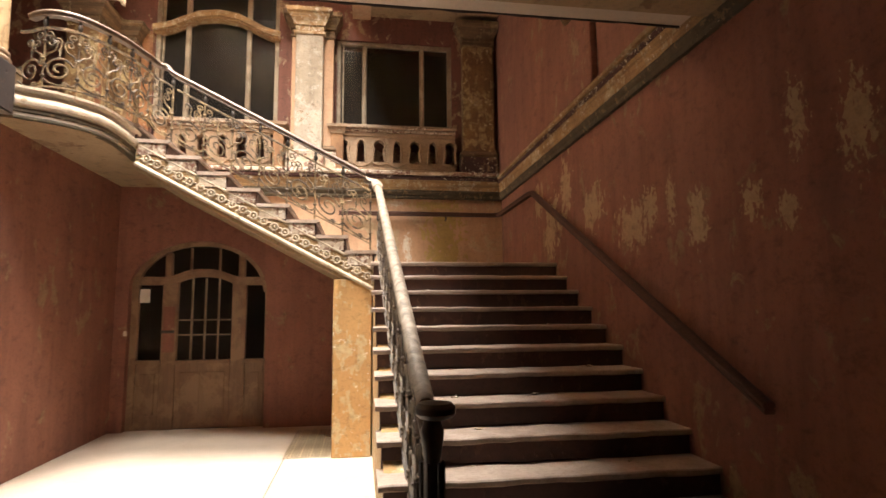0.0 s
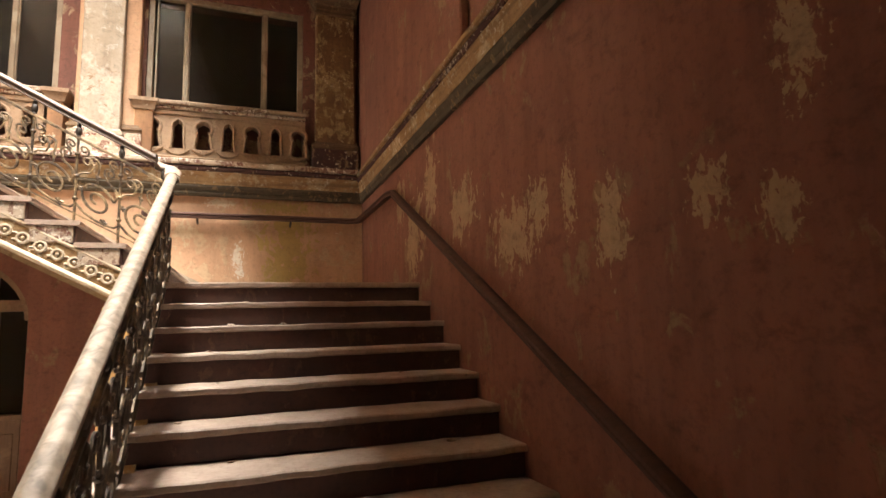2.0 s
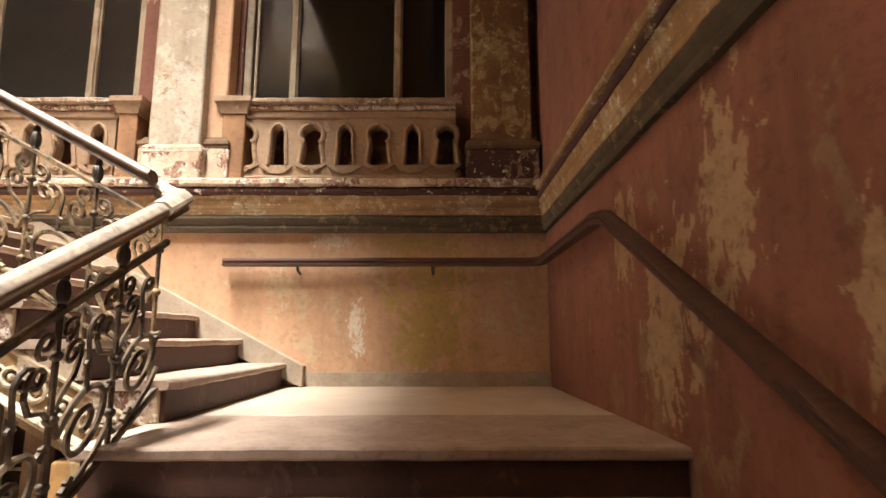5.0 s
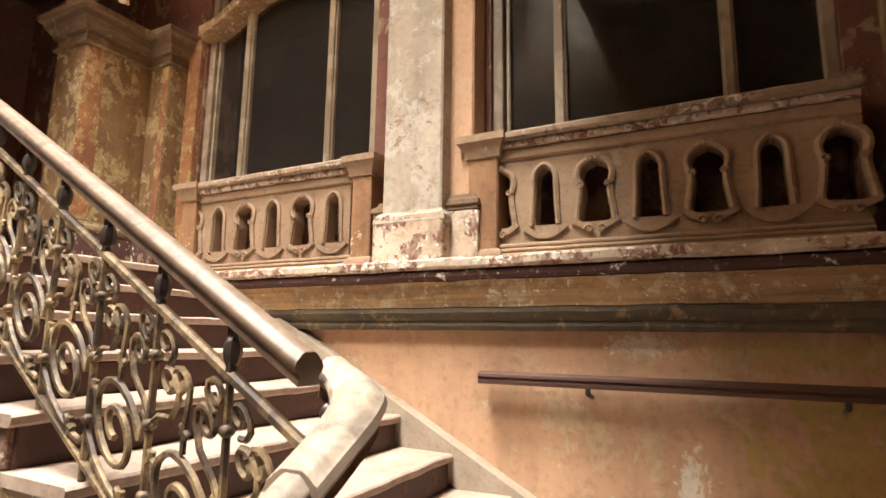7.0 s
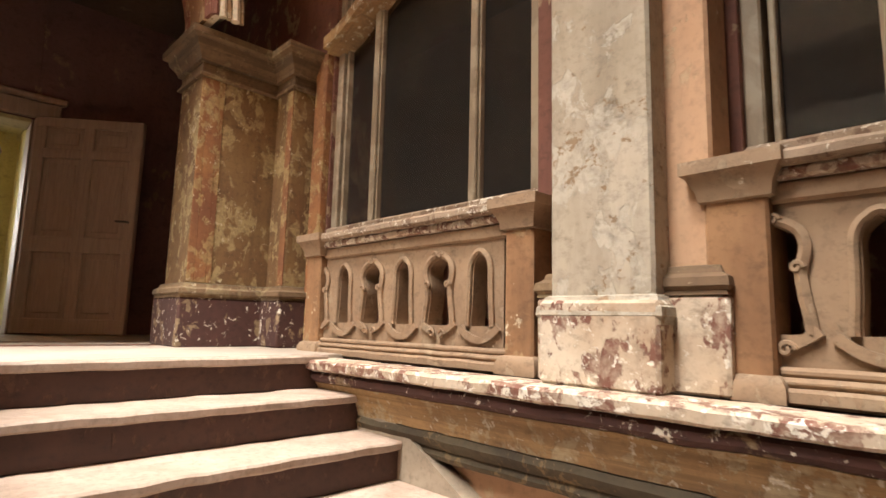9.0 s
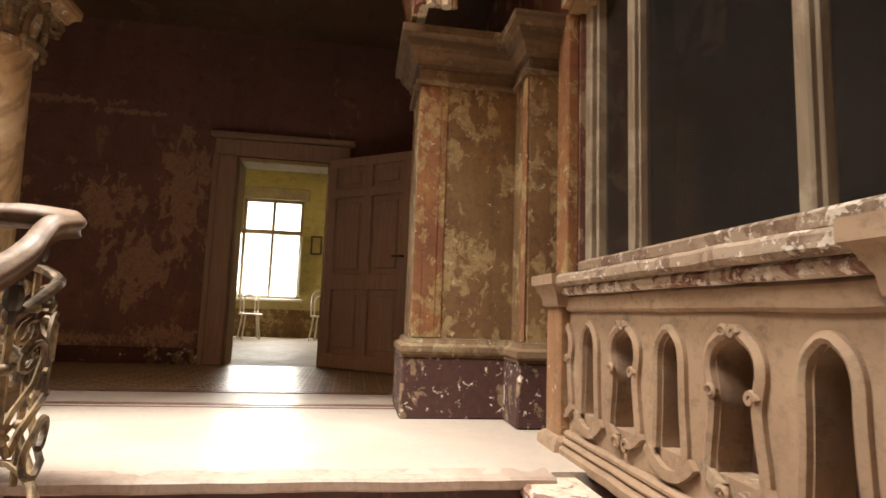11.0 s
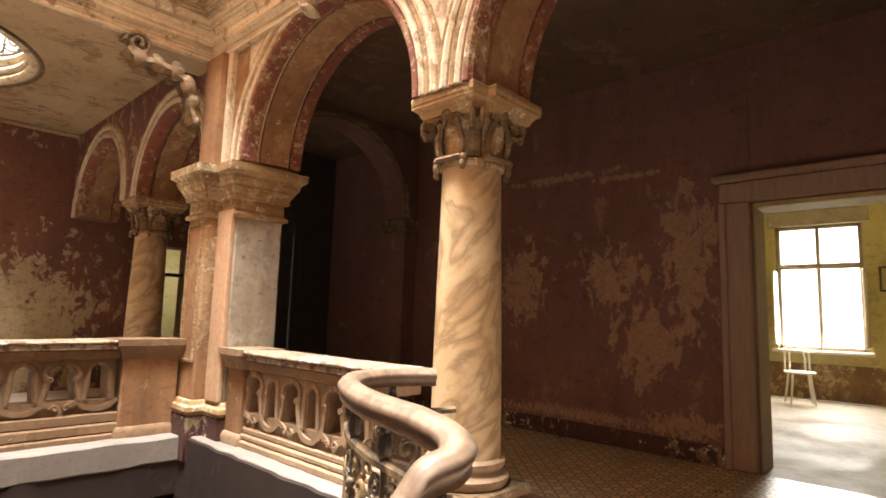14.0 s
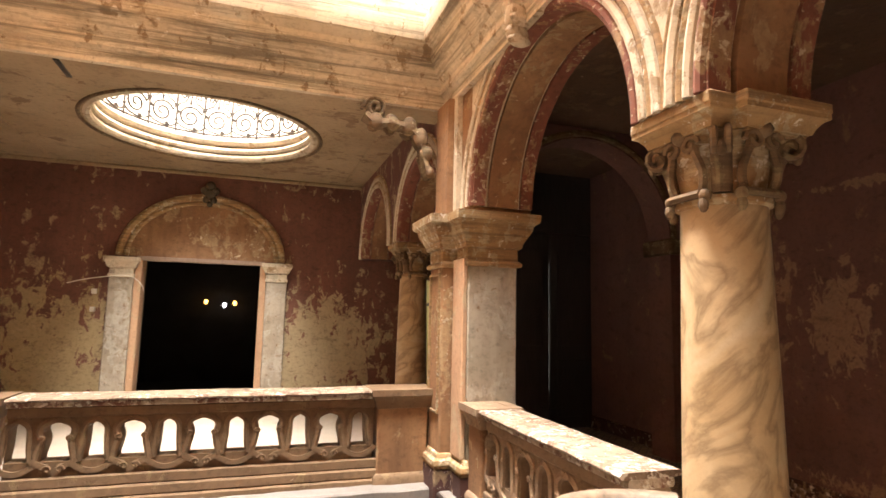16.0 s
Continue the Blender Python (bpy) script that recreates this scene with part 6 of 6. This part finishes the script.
# ---- gallery doorway ----
d4 = thing("gallery_doorway", (FX, -1.0, ZU), "arched stucco surround of the dark gallery doorway", "doorway", kind="structure")
for x0, x1 in ((-2.17, -1.88), (-0.16, 0.13)):
    part("pilaster", jag(box(x0, x1, -1.0, -0.91, ZU, 5.80, 0.01), 0.004), CREAM, d4, "pale flaked pilaster")
    part("pilaster_cap", ring_mould([(0, 5.70), (0.015, 5.71), (0.015, 5.74), (0, 5.75), (0.0, 5.82), (0.03, 5.84), (0.04, 5.88), (0.07, 5.92), (0.07, 5.97), (0, 5.98)], x0, x1, -1.05, -0.91), PALE, d4)
    part("pilaster_foot", jag(box(x0 - 0.03, x1 + 0.03, -1.0, -0.88, ZU, ZU + 0.3, 0.01), 0.004), PLINTH, d4)
for x0, x1 in ((FX - FR - 0.06, FX - FR + 0.03), (FX + FR - 0.03, FX + FR + 0.06)):
    part("jamb", box(x0, x1, -1.30, -0.97, ZU, 5.97, 0.01), OCHRE, d4)
part("lintel", box(FX - FR - 0.04, FX + FR + 0.04, -1.05, -0.95, 5.94, 6.0, 0.01), DARKDOOR, d4)
for r, w, y in ((1.06, 0.05, -0.965), (0.98, 0.035, -0.98)):
    pts = [(FX + r * math.cos(radians(180 - 7.5 * i)), y, 6.0 + (r - 0.18) * math.sin(radians(180 - 7.5 * i))) for i in range(25)]
    part("archivolt", tube(pts, w, n=8), TRIM, d4)
tym = [(FX + 0.95 * math.cos(radians(180 - 10 * i)), 6.0 + 0.77 * math.sin(radians(180 - 10 * i))) for i in range(19)]
part("tympanum", prism(tym[::-1], "y", -1.01, -0.985), STAINED, d4, "ochre plaster panel in the arch")
g = Geo()
for i, (dx, dz, r) in enumerate(((0, 0.0, 0.09), (-0.07, 0.05, 0.06), (0.07, 0.05, 0.06), (0, 0.12, 0.07), (-0.05, -0.08, 0.05), (0.05, -0.08, 0.05), (0, -0.15, 0.04))):
    blob(FX - 0.03 + dx, -0.94, 6.93 + dz, r, 0.06, r, g)
part("keystone", g, DARKTRIM, d4, "leafy keystone")
for x, z, bulb in ((-0.77, 5.45, BULB), (-1.13, 5.39, BULBW), (-1.33, 5.43, BULB)):
    s = thing("wall_lamp", (x, -5, z), "small glowing lamp far down the dark corridor", "lamp", "lamps in the corridor")
    part("arm", tube([(x, -5, z - 0.10), (x, -5, z - 0.04)], 0.012), DARKIRON, s)
    part("bulb", lathe([(0.01, z - 0.05), (0.03, z - 0.03), (0.04, z), (0.03, z + 0.035), (0.008, z + 0.05)], x, -5, 10), bulb, s)
for z in (5.50, 5.26):
    tagged(part("junction_box", box(0.27, 0.33, -1.0, -0.955, z - 0.035, z + 0.035, 0.008), WHITEWOOD, None), "small white junction box on the gallery wall", "junction box")

cable = tube(eased([(0.62, -0.97, 5.60), (0.40, -0.95, 5.66), (0.14, -0.88, 5.70), (-0.02, -0.87, 5.72), (-0.17, -0.88, 5.70), (-0.27, -0.93, 5.60), (-0.30, -0.95, 5.52)], 5), 0.007)
tagged(part("loose_cable", cable, WHITEWOOD, None), "thin pale cable slung round the doorway pilaster", "cable")

# carved brackets and keystones
g = Geo()
for off in (4.98, 5.16, 5.34):
    tube(eased([(XR - 0.09, off, 4.66), (XR - 0.13, off, 4.72), (XR - 0.12, off, 4.86), (XR - 0.17, off, 5.04), (XR - 0.30, off, 5.20), (XR - 0.44, off, 5.30)], 4), 0.05, g, 8)
tagged(part("wall_console", jag(g, 0.012), CAPITAL, None), "carved stucco console on the red stair wall", "bracket")
br = thing("scroll_bracket", (-2.9, 3.2, 6.44), "carved stucco scroll bracket below the beam", "bracket")
for off, r0 in ((3.17, 0.105), (3.235, 0.098)):
    coil = [(-2.60 + r0 * (1 - i / 26) * math.cos(0.5 * i), off, 6.95 + r0 * (1 - i / 26) * math.sin(0.5 * i)) for i in range(23)]
    part("volute", jag(tube(coil, 0.017, n=7), 0.006), CAPITAL, br)
spine = eased([(-2.52, 3.2, 6.90), (-2.62, 3.2, 6.84), (-2.76, 3.2, 6.85), (-2.90, 3.2, 6.82), (-2.99, 3.2, 6.72), (-3.03, 3.2, 6.58), (-3.06, 3.2, 6.44)], 4)
stem = sweep([(-0.085, -0.030), (0.085, -0.030), (0.075, 0.012), (0.030, 0.030), (0.0, 0.016), (-0.030, 0.030), (-0.075, 0.012)], spine, upright=False)
part("stem", jag(stem, 0.016), CAPITAL, br)
for k, r in ((3, 0.060), (7, 0.066), (11, 0.072), (15, 0.070), (19, 0.062), (23, 0.046)):
    p = spine[min(k, len(spine) - 1)]
    for side in (-0.055, 0.055):
        part("leaf", jag(blob(p.x - 0.012, p.y + side, p.z - 0.012, r * 0.9, 0.040, r * 1.15), 0.016), CAPITAL, br)
ks = thing("arch_keystone", (-3.17, 4.66, 6.93), "pale leafy keystone at the crown of the arch", "keystone")
for dy, dz, r in ((0, 0, 0.09), (0.04, 0.09, 0.07), (-0.05, 0.08, 0.06), (0, -0.11, 0.06), (0.03, -0.17, 0.04), (0.06, -0.05, 0.04), (-0.06, -0.05, 0.04), (0, 0.17, 0.06)):
    part("leaf", jag(blob(-3.17, 4.66 + dy, 7.10 + dz, 0.08, r, r), 0.010), PALE, ks)
tagged(part("loose_lath", box(-0.34, -0.30, 2.80, 3.12, 7.02, 7.05, 0.004), DARKIRON, None), "dark broken lath hanging from the gallery ceiling", "lath")

# railing round the ceiling opening and the parapet of the storey above
oc = [(OX + (OR + 0.02) * math.cos(2 * math.pi * i / 40), OY + (OR + 0.02) * math.sin(2 * math.pi * i / 40)) for i in range(41)]
railing("oculus_railing", [(*p, ZC + 0.33) for p in oc], [(*p, ZC + 1.1) for p in oc], 22, 0.75, "dark wrought iron railing round the ceiling opening", [(*p, ZC + 1.12) for p in oc], metal=DARKIRON)
structure("wall_top_south", box(XA, XR, -0.99, -0.96, 7.55, 13.8), LIME, "limewashed wall of the storey above")
structure("wall_top_parapet", bar("x", XA, XV, 2.9, 3.05, 7.8, 8.5), PALE, "pale parapet of the storey above")
structure("floor_top", box(XA - 0.3, XR, -0.95, -0.35, 7.5, 7.55), LIME, "floor of the storey above")

# crumbs of plaster on the steps
rnd = random.Random(5)
for n in range(1, 13):
    for k in range(2):
        y, z = Y1 + RUN1 * (n - 1), GF + RISE1 * n
        r = rnd.uniform(0.008, 0.02)
        x = 0.62 + rnd.random() * 0.35 if k == 0 else rnd.uniform(0.7, 2.3)
        ob = part("plaster_crumb", jag(blob(x, y + 0.2 + 0.08 * rnd.random(), z + 0.4 * r, 1.6 * r, r, 0.5 * r, n=6), 0.004, n), WHITEEDGE, None)
        tagged(ob, "small crumb of fallen plaster on a step", "rubble", "crumbs on the steps")
